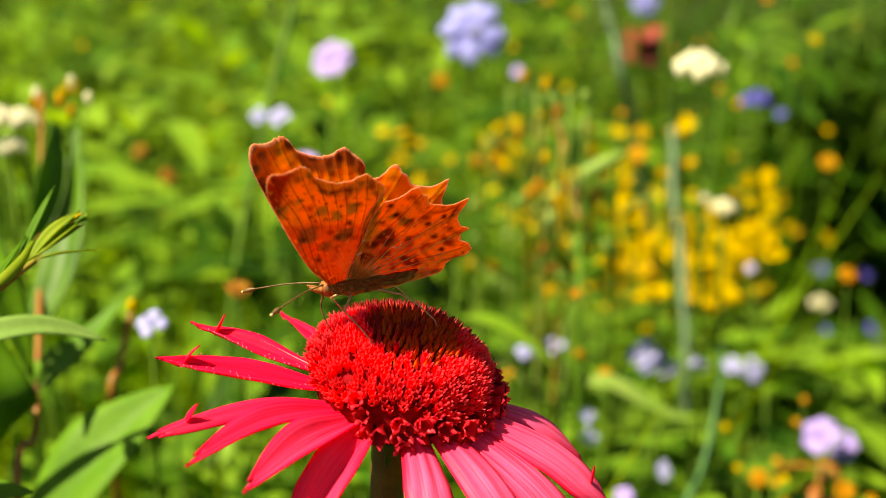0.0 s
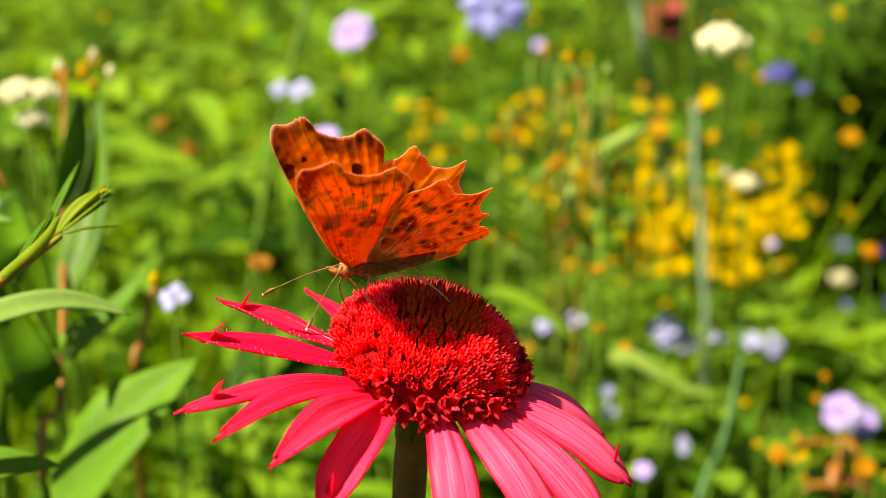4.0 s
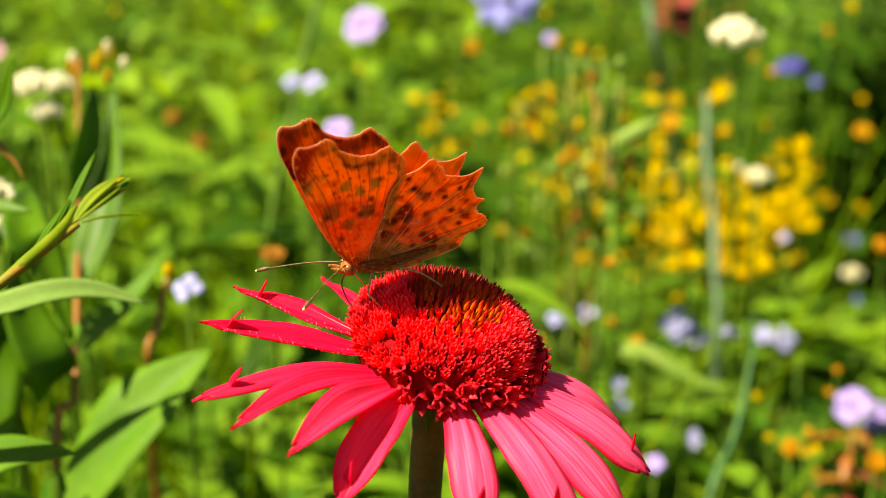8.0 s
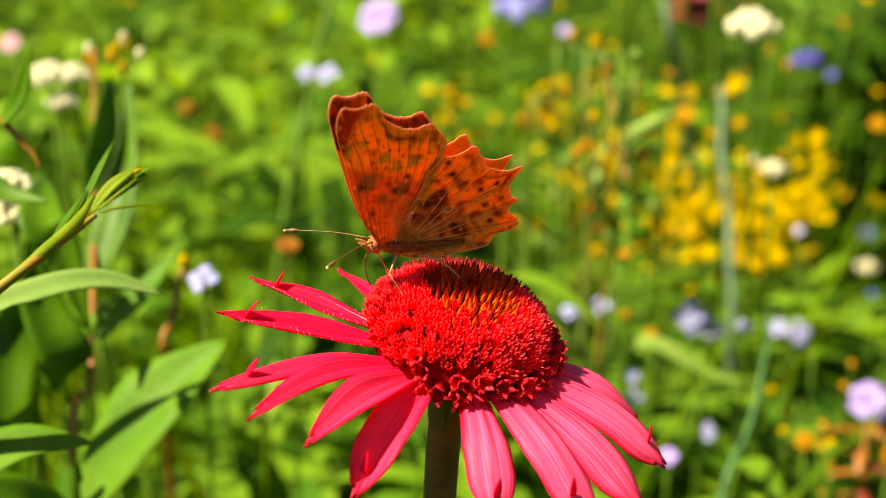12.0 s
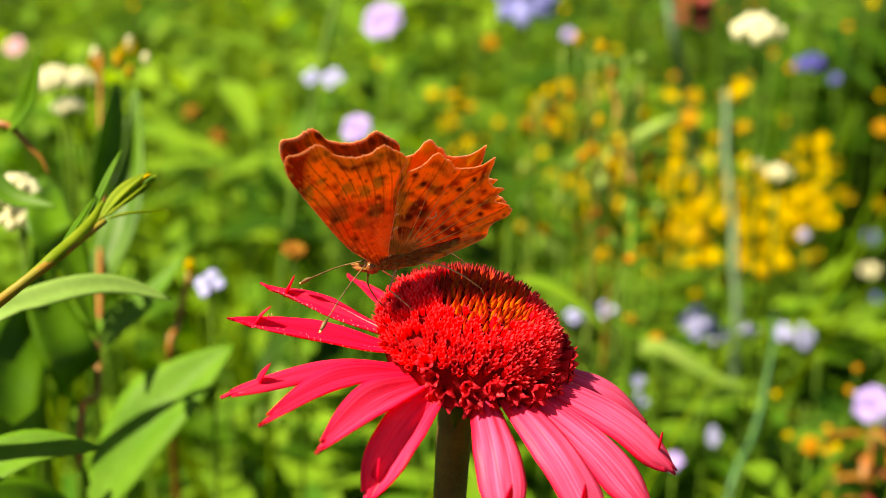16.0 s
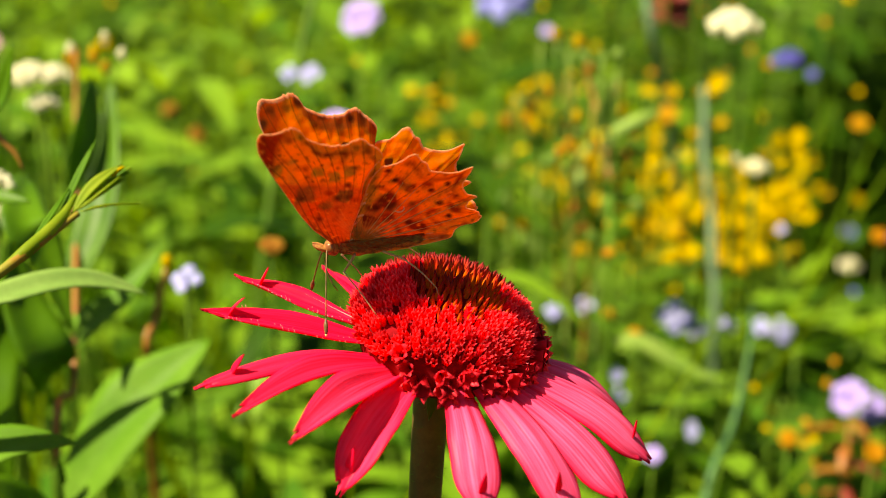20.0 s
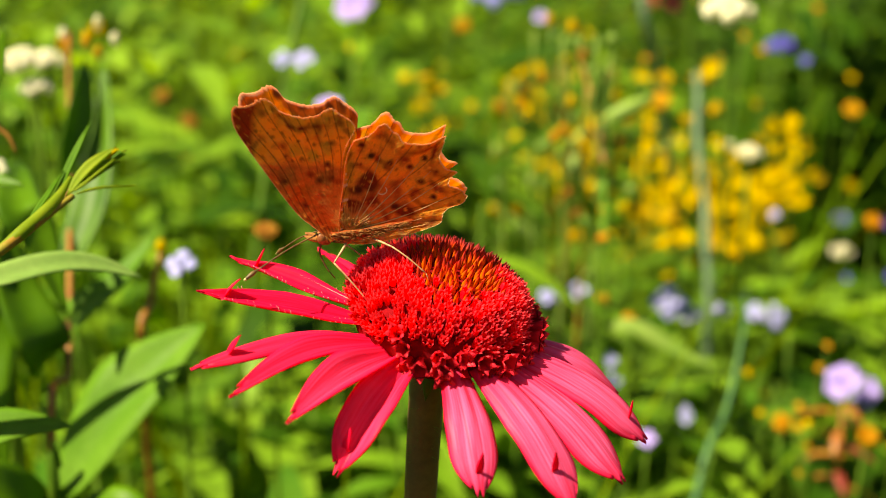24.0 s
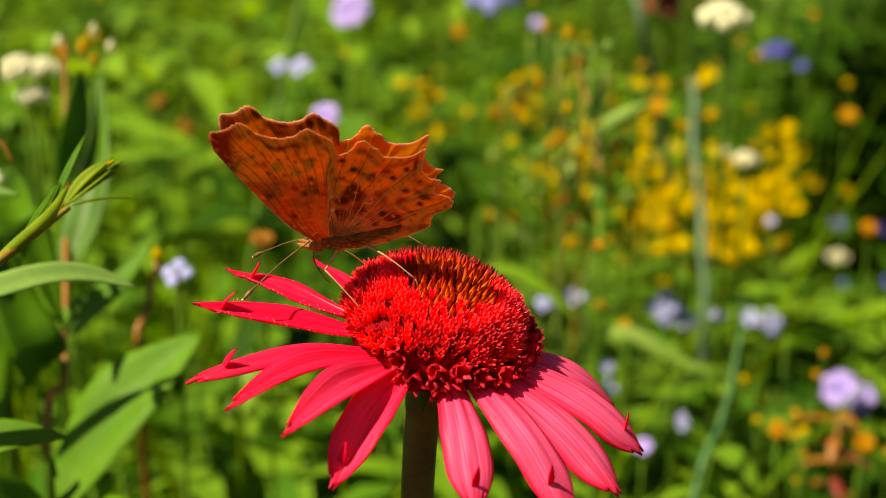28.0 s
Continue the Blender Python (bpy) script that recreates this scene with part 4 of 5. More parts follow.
def spray(p, count, spread, r):
    """A branching stalk that carries several small daisies."""
    t = thing("yellow_daisies", "branching stalk of small golden yellow daisies", "flower", group="yellow flowers")
    p = Vector(p)
    fork = p - Vector((r.uniform(-0.01, 0.01), 0, spread * 1.6))
    part_mesh("stem", tube(stalk(fork, 0.03, r), (0.0012, 0.0010, 0.0008), 10, 5), STEM, t)
    for k in range(count):
        c = p + Vector((r.gauss(0, 0.42), r.gauss(0, 0.5), r.gauss(0, 0.55))) * spread
        part_mesh("twig", tube([fork, fork.lerp(c, 0.5) + Vector((r.uniform(-0.004, 0.004), 0, 0)), c], (0.0006, 0.0004, 0.0003), 4, 4), STEM, t)
        h = new("daisy", r.choice(HEADS))
        h.parent = t
        face = Vector((r.uniform(-0.7, 0.3), r.uniform(-1.0, -0.1), r.uniform(0.3, 1.2)))
        h.matrix_basis = Matrix.Translation(c) @ face.to_track_quat("Z", "Y").to_matrix().to_4x4() @ Matrix.Scale(r.uniform(0.85, 1.4), 4)
    return t


rnd = random.Random(29)
# the drift of yellow flowers: slopes across and downwards within which each patch grows, seen from the coneflower
for lo, hi, high, low, count, heads in ((0.143, 0.208, 0.236, 0.326, 22, 9), (0.212, 0.268, 0.256, 0.335, 18, 9), (0.080, 0.122, 0.222, 0.265, 6, 7), (0.027, 0.068, 0.163, 0.256, 4, 4),
                                        (0.208, 0.277, 0.229, 0.256, 5, 6), (0.073, 0.119, 0.287, 0.322, 2, 4), (-0.029, 0.017, 0.194, 0.225, 3, 4), (0.13, 0.20, 0.18, 0.225, 3, 3), (0.28, 0.33, 0.24, 0.30, 1, 3)):
    for i in range(count):
        d = rnd.uniform(0.80, 1.15)
        spray((d * rnd.uniform(lo, hi), d * 0.955 - 0.177, 0.6914 - d * rnd.uniform(high, low)), heads + rnd.randint(-2, 2), 0.020 * d, rnd)
for i in range(64):                                     # scattered ones
    y = rnd.uniform(0.6, 1.7)
    p = ((rnd.uniform(-0.36, 0.40) if i < 36 else rnd.uniform(0.02, 0.44)) * y, y, 0.69 - y * rnd.uniform(0.08, 0.30))
    flower_on_stalk("yellow_flower", "small yellow flower among green leaves", p, rnd.uniform(0.004, 0.008), ORANGE if rnd.random() < 0.35 else YELLOW, 7, 1, 0.36, 0.3, group="yellow flowers", thick=0.0007)


def leaf_along(points, width, normal, wide_at=0.4, fold=0.25, n=16, cols=7):
    """A leaf whose midrib follows a line; normal: the way its upper face looks."""
    line = spline(points, n)
    nrm = Vector(normal).normalized()
    grid = []
    for i, c in enumerate(line):
        s = i / n
        d = (line[min(i + 1, n)] - line[max(i - 1, 0)]).normalized()
        side = d.cross(nrm).normalized()
        up = side.cross(d)
        w = width * 0.5 * (math.sin(math.pi * s ** (math.log(0.5) / math.log(wide_at))) ** 0.8 if 0 < s < 1 else 0.03)
        grid.append([c + side * (q * w) + up * (abs(q) * w * fold + 0.02 * w * math.sin(7 * s + 2 * q)) for q in (2 * j / (cols - 1) - 1 for j in range(cols))])
    return shell(grid, 0.0003)


def near_plants():
    p = thing("willow_leaved_plant", "green willow-leaved plant with a budding side shoot", "plant")
    part_mesh("stem", tube([(-0.112, 0.030, -0.01), (-0.110, 0.030, 0.30), (-0.1055, 0.030, 0.54), (-0.1040, 0.032, 0.600), (-0.1035, 0.034, 0.63)], (0.0026, 0.002, 0.0016, 0.001), 24, 8), STEM, p)
    shoot = part_mesh("side_shoot", tube([(-0.1050, 0.030, 0.590), (-0.0930, 0.010, 0.6090), (-0.0765, 0.0083, 0.6225), (-0.0696, 0.0149, 0.6273), (-0.0664, 0.0216, 0.6294), (-0.0641, 0.0252, 0.6309)], (0.0011, 0.0010, 0.0009, 0.0007, 0.0005), 24, 8), OLIVE, p, "yellowish-brown side shoot")
    part_mesh("shoot_tip", tube([(-0.0735, 0.0110, 0.6247), (-0.0698, 0.0151, 0.6275), (-0.0667, 0.0225, 0.6303), (-0.0655, 0.0290, 0.6332)], (0.0008, 0.0012, 0.0011, 0.0004), 16, 8), BUDLEAF, shoot, "green upper end of the shoot")
    for a, b, c, w, m in (((-0.0672, 0.0234, 0.6294), (-0.0660, 0.0330, 0.6352), (-0.0645, 0.0407, 0.6406), 0.0021, LEAF), ((-0.0650, 0.0250, 0.6309), (-0.0622, 0.0304, 0.6346), (-0.0584, 0.0347, 0.6373), 0.0030, BUDLEAF),
                          ((-0.0645, 0.0252, 0.6313), (-0.0612, 0.0300, 0.6338), (-0.0580, 0.0341, 0.6358), 0.0028, BUDLEAF), ((-0.0636, 0.0253, 0.6317), (-0.0606, 0.0303, 0.6336), (-0.0578, 0.0339, 0.6351), 0.0020, BUDLEAF),
                          ((-0.0636, 0.0252, 0.6312), (-0.0602, 0.0275, 0.6316), (-0.0551, 0.0326, 0.6307), 0.0008, BUDLEAF), ((-0.0700, 0.0150, 0.6270), (-0.0680, 0.0230, 0.6310), (-0.0668, 0.0300, 0.6340), 0.0016, LEAF)):
        part_mesh("bract", leaf_along((a, b, c), w * 0.82, (-0.3, -0.8, 0.6), 0.45, 0.5, 10, 5), m, shoot)
    for k in range(7):
        c = Vector((-0.0584, 0.0342, 0.6362)) + Vector((random.uniform(-1, 1), random.uniform(-1, 1), random.uniform(-1, 1))) * 0.0008
        part_mesh("bud_tip", tube([Vector((-0.0605, 0.032, 0.6347)), c, c + Vector((0.0010, 0.0004, 0.0003))], (0.0003, 0.0003, 0.00008), 6, 5), YELLOW if k % 3 == 0 else SUNLEAF, shoot, "yellowish bud tip")
    for a, w, nrm, m in ((((-0.1045, 0.030, 0.585), (-0.0907, 0.0296, 0.6084), (-0.0829, 0.0380, 0.6110), (-0.0747, 0.0448, 0.6115), (-0.0676, 0.0487, 0.6099), (-0.0601, 0.0501, 0.6069)), 0.0064, (-0.25, -0.66, 0.80), PALELEAF),
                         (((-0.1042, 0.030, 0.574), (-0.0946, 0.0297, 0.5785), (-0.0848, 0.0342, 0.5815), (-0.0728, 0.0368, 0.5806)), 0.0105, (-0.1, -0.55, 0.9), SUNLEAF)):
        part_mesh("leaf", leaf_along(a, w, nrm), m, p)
    q = thing("red_stemmed_plant", "tall plant with a reddish-brown stem and dark green leaves", "plant")
    part_mesh("stem", tube([(-0.096, 0.070, -0.01), (-0.098, 0.080, 0.30), (-0.0994, 0.0947, 0.5339), (-0.0993, 0.1127, 0.5571), (-0.1019, 0.126, 0.5661), (-0.1114, 0.1627, 0.5833), (-0.1176, 0.1886, 0.5992), (-0.1246, 0.2141, 0.6138), (-0.1308, 0.2393, 0.6275)], (0.0011, 0.0010, 0.0009, 0.0005), 40, 8), REDSTEM, q)
    for k in range(11):
        c = Vector((-0.1270, 0.2393, 0.6265)) + Vector((random.uniform(-7, 14), random.uniform(-5, 5), random.uniform(-7, 5))) * 0.001
        part_mesh("withered_floret", ball(c, (0.0013, 0.0013, 0.0026), 9, 6, 0.0012, 400), (ORANGE, YELLOW, WHITE)[k % 3], q, "withered orange floret")
    for a, w, nrm, m in ((((-0.1100, 0.120, 0.590), (-0.1135, 0.0933, 0.5690), (-0.1076, 0.0857, 0.5412)), 0.016, (0.4, -0.9, -0.1), LEAF),
                         (((-0.1095, 0.125, 0.555), (-0.1016, 0.1051, 0.568), (-0.1090, 0.1096, 0.5831), (-0.1121, 0.1148, 0.5995)), 0.014, (0.7, -0.7, 0.0), LEAF),
                         (((-0.1110, 0.150, 0.570), (-0.1055, 0.165, 0.588), (-0.1055, 0.180, 0.604), (-0.1060, 0.195, 0.625)), 0.013, (-0.2, -0.9, 0.3), LEAF),
                         (((-0.1140, 0.168, 0.595), (-0.1115, 0.1800, 0.6128), (-0.1114, 0.1913, 0.6270)), 0.011, (0.8, -0.5, 0.0), LEAF),
                         (((-0.1090, 0.135, 0.550), (-0.1008, 0.1259, 0.5673), (-0.0901, 0.1343, 0.5758), (-0.0806, 0.1432, 0.5861)), 0.010, (-0.3, -0.6, 0.7), SUNLEAF),
                         (((-0.1120, 0.130, 0.610), (-0.1046, 0.1060, 0.6054), (-0.1000, 0.1044, 0.5985), (-0.0927, 0.0983, 0.5786)), 0.012, (0.5, -0.7, 0.5), LEAF)):
        part_mesh("leaf", leaf_along(a, w, nrm), m, q)
    r = thing("broad_leaved_plant", "low plant with broad bright green leaves", "plant")
    part_mesh("stem", tube([(-0.100, 0.090, -0.01), (-0.100, 0.088, 0.30), (-0.096, 0.085, 0.53), (-0.094, 0.085, 0.545)], (0.002, 0.0018, 0.0012), 16, 8), STEM, r)
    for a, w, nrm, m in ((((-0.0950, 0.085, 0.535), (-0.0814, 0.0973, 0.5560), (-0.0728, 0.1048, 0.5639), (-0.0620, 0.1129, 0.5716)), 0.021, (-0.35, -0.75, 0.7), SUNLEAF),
                         (((-0.0945, 0.085, 0.522), (-0.080, 0.085, 0.530), (-0.066, 0.090, 0.526), (-0.056, 0.094, 0.516)), 0.010, (0.0, -0.4, 0.9), LEAF),
                         (((-0.0950, 0.085, 0.52), (-0.080, 0.080, 0.535), (-0.068, 0.078, 0.530)), 0.015, (0.0, -0.5, 0.9), LEAF),
                         (((-0.0950, 0.085, 0.53), (-0.105, 0.075, 0.545), (-0.115, 0.070, 0.552)), 0.014, (0.2, -0.5, 0.9), LEAF)):
        part_mesh("leaf", leaf_along(a, w, nrm), m, r)
    t = thing("brown_stalk", "dark red-brown stalk with small leaves", "plant")
    part_mesh("stem", tube([(-0.135, 0.080, -0.01), (-0.132, 0.082, 0.35), (-0.122, 0.083, 0.60), (-0.1075, 0.084, 0.634), (-0.0974, 0.0829, 0.6293), (-0.0942, 0.0815, 0.6245)], (0.002, 0.0016, 0.0009, 0.0002), 30, 8), REDSTEM, t)
    for a in (((-0.1045, 0.084, 0.633), (-0.098, 0.083, 0.640), (-0.094, 0.083, 0.652)), ((-0.112, 0.084, 0.628), (-0.103, 0.080, 0.620), (-0.092, 0.078, 0.618))):
        part_mesh("leaf", leaf_along(a, 0.005, (0, -0.6, 0.8)), LEAF, t)
    u = thing("orange_stalk", "thin orange-brown stalk behind the leaves", "plant")
    part_mesh("stem", tube([(-0.125, 0.300, -0.01), (-0.112, 0.230, 0.40), (-0.0926, 0.1592, 0.5392), (-0.0903, 0.1651, 0.5572), (-0.0868, 0.1688, 0.572)], (0.0016, 0.0014, 0.0009), 20, 7), REDSTEM, u)
    part_mesh("bud", ball((-0.0866, 0.169, 0.574), (0.0016, 0.0016, 0.0024), 10, 7, 0.0003, 600), YELLOW, u, "yellow bud")


near_plants()

rw = random.Random(8)
w = thing("withered_plant", "low withered plant with rust-orange leaves", "plant")
part_mesh("stem", tube([(0.180, 0.32, -0.01), (0.176, 0.315, 0.25), (0.172, 0.31, 0.455)], (0.0016, 0.0014, 0.0008), 12, 6), REDSTEM, w)
for k in range(11):
    d = Vector((math.cos(k * 2.4), math.sin(k * 2.4), rw.uniform(-0.2, 0.6)))
    part_mesh("leaf", shell(blade((0.172, 0.31, 0.415 + 0.004 * k), d, (0, 0, 1), rw.uniform(0.012, 0.024), 0.005, 0.4, 6), 0.0003), (RUST, REDSTEM, DARKRED)[k % 3], w)
for k in range(12):
    q = (rw.uniform(0.135, 0.195), rw.uniform(0.26, 0.36), rw.uniform(0.435, 0.470))
    flower_on_stalk("orange_flower", "small orange flower head on a thin stalk", q, rw.uniform(0.0020, 0.0042), YELLOW if k % 3 == 0 else ORANGE, 7, 1, 0.45, 0.4, group="orange flowers", thick=0.0005)


def tall_stem(name, label, line, radius, mat):
    t = thing(name, label, "plant")
    pts = spline(line, 24)
    wob = [p + Vector((noise.noise(p * 30) * radius * 0.9, 0, 0)) for p in pts]
    part_mesh("stem", tube(wob, (radius * 1.2, radius, radius * 0.8), 40, 8), mat, t)
    for k in (9, 14, 18, 21):                  # swollen nodes with a small leaf
        part_mesh("stem_node", ball(wob[k], (radius * 1.35, radius * 1.35, radius * 1.1), 10, 7, radius * 0.15, 300), mat, t)
        a = k * 2.4
        d = Vector((math.cos(a), math.sin(a), 0.9))
        part_mesh("leaf", shell(blade(wob[k], d, (-d.x, -d.y, 1), radius * 9, radius * 2.2, 0.3, 8), 0.0003), LEAF, t)
    return t


tall_stem("grey_stalk", "thick grey-green stalk among yellow flowers", [(0.150, 0.44, -0.01), (0.146, 0.45, 0.25), (0.1431, 0.4598, 0.4361), (0.1410, 0.5081, 0.5215), (0.1437, 0.545, 0.5600)], 0.0026, GREYSTEM)
tall_stem("grey_stalk", "slanting grey-green stalk above the meadow", [(0.200, 0.78, -0.01), (0.175, 0.72, 0.35), (0.1480, 0.670, 0.505), (0.1268, 0.6299, 0.575), (0.1198, 0.6387, 0.6033), (0.114, 0.6453, 0.6245), (0.108, 0.65, 0.645)], 0.0030, GREYSTEM)
b = thing("slanting_stalk", "slanting blue-green stalk below lilac flowers", "plant")
part_mesh("stem", tube([(0.040, 0.14, -0.01), (0.075, 0.205, 0.34), (0.0984, 0.2519, 0.4476), (0.1141, 0.2801, 0.4683), (0.1259, 0.3093, 0.4928)], (0.0022, 0.0018, 0.0013, 0.0009), 24, 8), BLUESTEM, b)
part_mesh("flower_stalk", tube([(0.1259, 0.3093, 0.4928), (0.134, 0.345, 0.4930), (0.150, 0.400, 0.4760)], (0.0011, 0.0008, 0.0005), 10, 6), BLUESTEM, b, "thin bent flower stalk")
g = tall_stem("green_stalk", "upright green stalk with a reddish tip and a pale seed pod", [(0.058, 0.25, -0.01), (0.061, 0.27, 0.35), (0.0624, 0.2834, 0.4838), (0.0625, 0.2969, 0.5258), (0.0651, 0.3284, 0.5583)], 0.0015, SUNLEAF)
part_mesh("stalk_tip", tube([(0.0651, 0.3284, 0.5583), (0.0627, 0.3561, 0.5794), (0.0582, 0.382, 0.5951)], (0.0010, 0.0008, 0.0005), 12, 8), REDSTEM, g, "reddish-brown upper end of the stalk")
part_mesh("seed_pod", tube([(0.0651, 0.345, 0.566), (0.0702, 0.3638, 0.5701), (0.0804, 0.3659, 0.5754), (0.0905, 0.368, 0.581)], (0.0008, 0.0034, 0.0042, 0.0012), 14, 8), PODGREEN, g, "pale green seed pod")
part_mesh("leaf", leaf_along(((0.0630, 0.2880, 0.5010), (0.0766, 0.289, 0.4997), (0.0918, 0.2868, 0.4916), (0.1104, 0.2848, 0.4834)), 0.0072, (0, -0.6, 0.8)), PODGREEN, g, "pale green leaf")
for k, (x, y, z) in enumerate(((0.0640, 0.33, 0.548), (0.0645, 0.315, 0.542), (0.0622, 0.29, 0.512))):
    part_mesh("bud", ball((x, y, z), (0.0026, 0.0026, 0.0030), 9, 6, 0.0006, 400), ORANGE, g, "small orange bud")
tall_stem("pale_stalk", "long pale green stalk", [(-0.125, 0.36, -0.01), (-0.112, 0.38, 0.35), (-0.0952, 0.3965, 0.5153), (-0.0668, 0.4334, 0.6438), (-0.063, 0.44, 0.67)], 0.0019, PALE)
rs = random.Random(17)
for k in range(16):
    y = rs.uniform(0.75, 1.7)
    x, top = rs.uniform(0.02, 0.40) * y, 0.69 - y * rs.uniform(0.03, 0.16)
    stem = tall_stem("meadow_stalk", "tall thin stalk with small leaves in the meadow", [(x + rs.uniform(-0.05, 0.05), y, -0.01), (x + rs.uniform(-0.02, 0.02), y, top * 0.5), (x, y, top)], rs.uniform(0.0016, 0.0030), rs.choice((PALE, STEM, LEAF, LEAF, STEM)))
    stem["group"] = "meadow stalks"
re = random.Random(41)
for k in range(15):                            # upright seeding stalks before the drift
    d = re.uniform(0.52, 0.85)
    x, z = d * re.uniform(0.035, 0.155), 0.6914 - d * re.uniform(0.13, 0.20)
    y = d * 0.955 - 0.177
    t = thing("seeding_stalk", "thin upright stalk with small withered seed heads", "plant", group="seeding stalks")
    line = [(x + re.uniform(-0.02, 0.02), y, -0.01), (x + re.uniform(-0.006, 0.006), y, z * 0.6), (x + re.uniform(-0.003, 0.003), y, z * 0.85), (x, y, z)]
    part_mesh("stem", tube(line, (0.0014, 0.0011, 0.0008), 16, 6), re.choice((STEM, OLIVE, PALE, PODGREEN, PODGREEN)), t)
    pts = spline(line, 60)
    for j in range(re.randint(3, 6)):
        c = pts[re.randint(42, 60)] + Vector((re.uniform(-0.007, 0.007), re.uniform(-0.004, 0.004), re.uniform(0, 0.004)))
        part_mesh("seed_head", ball(c, (0.0024 * d / 0.6, 0.0024 * d / 0.6, 0.0034 * d / 0.6), 9, 6, 0.0008, 300), re.choice((RUST, ORANGE, GOLD, GOLD, PALE, PODGREEN)), t)
    for j in range(3):
        c = pts[re.randint(30, 52)]
        a = Vector((re.uniform(-1, 1), re.uniform(-0.6, 0.2), re.uniform(0.5, 1.4)))
        part_mesh("leaf", shell(blade(c, a, (-a.x, -a.y, 1), re.uniform(0.020, 0.036), re.uniform(0.004, 0.007), re.uniform(0.1, 0.5), 8), 0.0003), re.choice((LEAF, PODGREEN, SUNLEAF)), t)
h = thing("red_leaved_plant", "dark red leaves behind a white umbel", "plant")
part_mesh("stem", tube([(0.172, 0.8406, -0.01), (0.172, 0.8406, 0.5724)], (0.0016, 0.0012), 6, 6), STEM, h)
for k in range(14):
    a = k * 2.4
    d = Vector((math.cos(a), math.sin(a), 0.2 + 0.05 * k))
    part_mesh("leaf", shell(blade((0.174, 0.8406, 0.5590 + 0.0016 * k), d, (0, -0.5, 1), 0.020, 0.016, 0.3, 6), 0.0006), DARKRED, h)


# ---- meadow ----
def meadow():
    """Dense leafy stems and grass behind the coneflower, thinning into tall growth far off."""
    r, shade = random.Random(3), random.Random(77)
    leaves, deep, blades, stems = [], [], [], []
    for i in range(600):                        # clumps, with gaps between them
        cy = 0.16 + 4.2 * r.random() ** 1.5
        half = 0.16 + 0.42 * cy
        cx = r.uniform(-half, half)
        if i >= 260:                            # the thicket close behind the coneflower
            cx, cy = r.uniform(-0.10, 0.115), 0.37 + 0.5 * r.random() ** 1.7
        if i >= 570:                            # low growth on the right, shade put into its leaf colour
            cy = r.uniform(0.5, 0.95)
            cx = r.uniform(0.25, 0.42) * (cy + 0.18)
        elif i >= 525:                          # a bush behind the violet flowers, shade put into its leaf colour
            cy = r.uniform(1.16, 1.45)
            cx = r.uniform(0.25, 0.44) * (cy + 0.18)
        elif i >= 470:                          # low leaves under the flowers
            cx, cy = r.uniform(0.04, 0.21), r.uniform(0.56, 0.95)
        elif i >= 415:                          # sunlit growth behind the drift of flowers
            cx, cy = r.uniform(0.02, 0.27), r.uniform(1.16, 1.5)
        tall = r.uniform(-0.08, 0.08)
        size = r.choice((1.0, 1.3, 1.7, 2.1)) if cy > 0.55 else r.choice((0.8, 1.0, 1.25))
        # dark clumps carry shade in their leaf colour, mostly on the right
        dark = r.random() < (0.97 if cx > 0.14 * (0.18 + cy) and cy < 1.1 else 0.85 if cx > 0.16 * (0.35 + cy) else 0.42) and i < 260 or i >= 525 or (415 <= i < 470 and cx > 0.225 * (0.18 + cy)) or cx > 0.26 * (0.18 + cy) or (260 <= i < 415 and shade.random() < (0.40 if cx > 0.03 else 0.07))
        for k in range(r.randint(3, 6)):
            x, y = cx + r.gauss(0, 0.035), cy + r.gauss(0, 0.035)
            if y < 0.16 or (y < 0.34 and x > -0.07):
                continue
            h = r.uniform(0.36, 0.52) + tall + (0.05 if x < 0 else 0.0) + 0.03 * y
            right = x > 0.10 * (0.5 + y)
            if right and y > 1.2 and i < 415 and r.random() < (0.55 if dark else 0.88):
                continue
            if y < 0.36:
                h = min(h, 0.47)
            if right and y < 1.1:
                h -= 0.11
            if (x > 0.02 or (i >= 260 and i < 415)) and 0.36 < y < 1.15:   # low growth below the drift of flowers
                h = 0.69 - 0.355 * (y + 0.18) + r.uniform(-0.09, 0.0) if y > 0.56 else 0.68 - 0.41 * (y + 0.18) + r.uniform(-0.06, 0.01)
            if 525 <= i < 570:
                h = 0.69 - (y + 0.18) * r.uniform(0.07, 0.26)
            if 470 <= i < 525 and y > 0.5:
                h = 0.69 - 0.335 * (y + 0.18) + r.uniform(-0.06, 0.01)
            if 415 <= i < 470:
                h = 0.69 - (y + 0.18) * r.uniform(0.17, 0.29)
            base = Vector((x, y, 0))
            tip = base + Vector((r.uniform(-0.06, 0.06), r.uniform(-0.06, 0.06), h))
            line = [base, base.lerp(tip, 0.5) + Vector((r.uniform(-0.02, 0.02), 0, 0)), tip]
            stems.append(tube(line, (0.0018, 0.0014, 0.0008), 5, 4))
            pts = spline(line, 20)
            n = int(h * 34 / size)
            for m in range(n):
                s = 0.15 + 0.85 * (m + r.random()) / n
                a = m * 2.4 + r.uniform(-0.5, 0.5)
                d = Vector((math.cos(a), math.sin(a), r.uniform(-0.2, 0.9)))
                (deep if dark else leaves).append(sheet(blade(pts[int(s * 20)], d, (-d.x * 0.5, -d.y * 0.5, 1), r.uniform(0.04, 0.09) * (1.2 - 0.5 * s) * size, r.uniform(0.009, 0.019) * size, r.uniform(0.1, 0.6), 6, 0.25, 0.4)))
    q = random.Random(12)                       # the meadow goes on all round
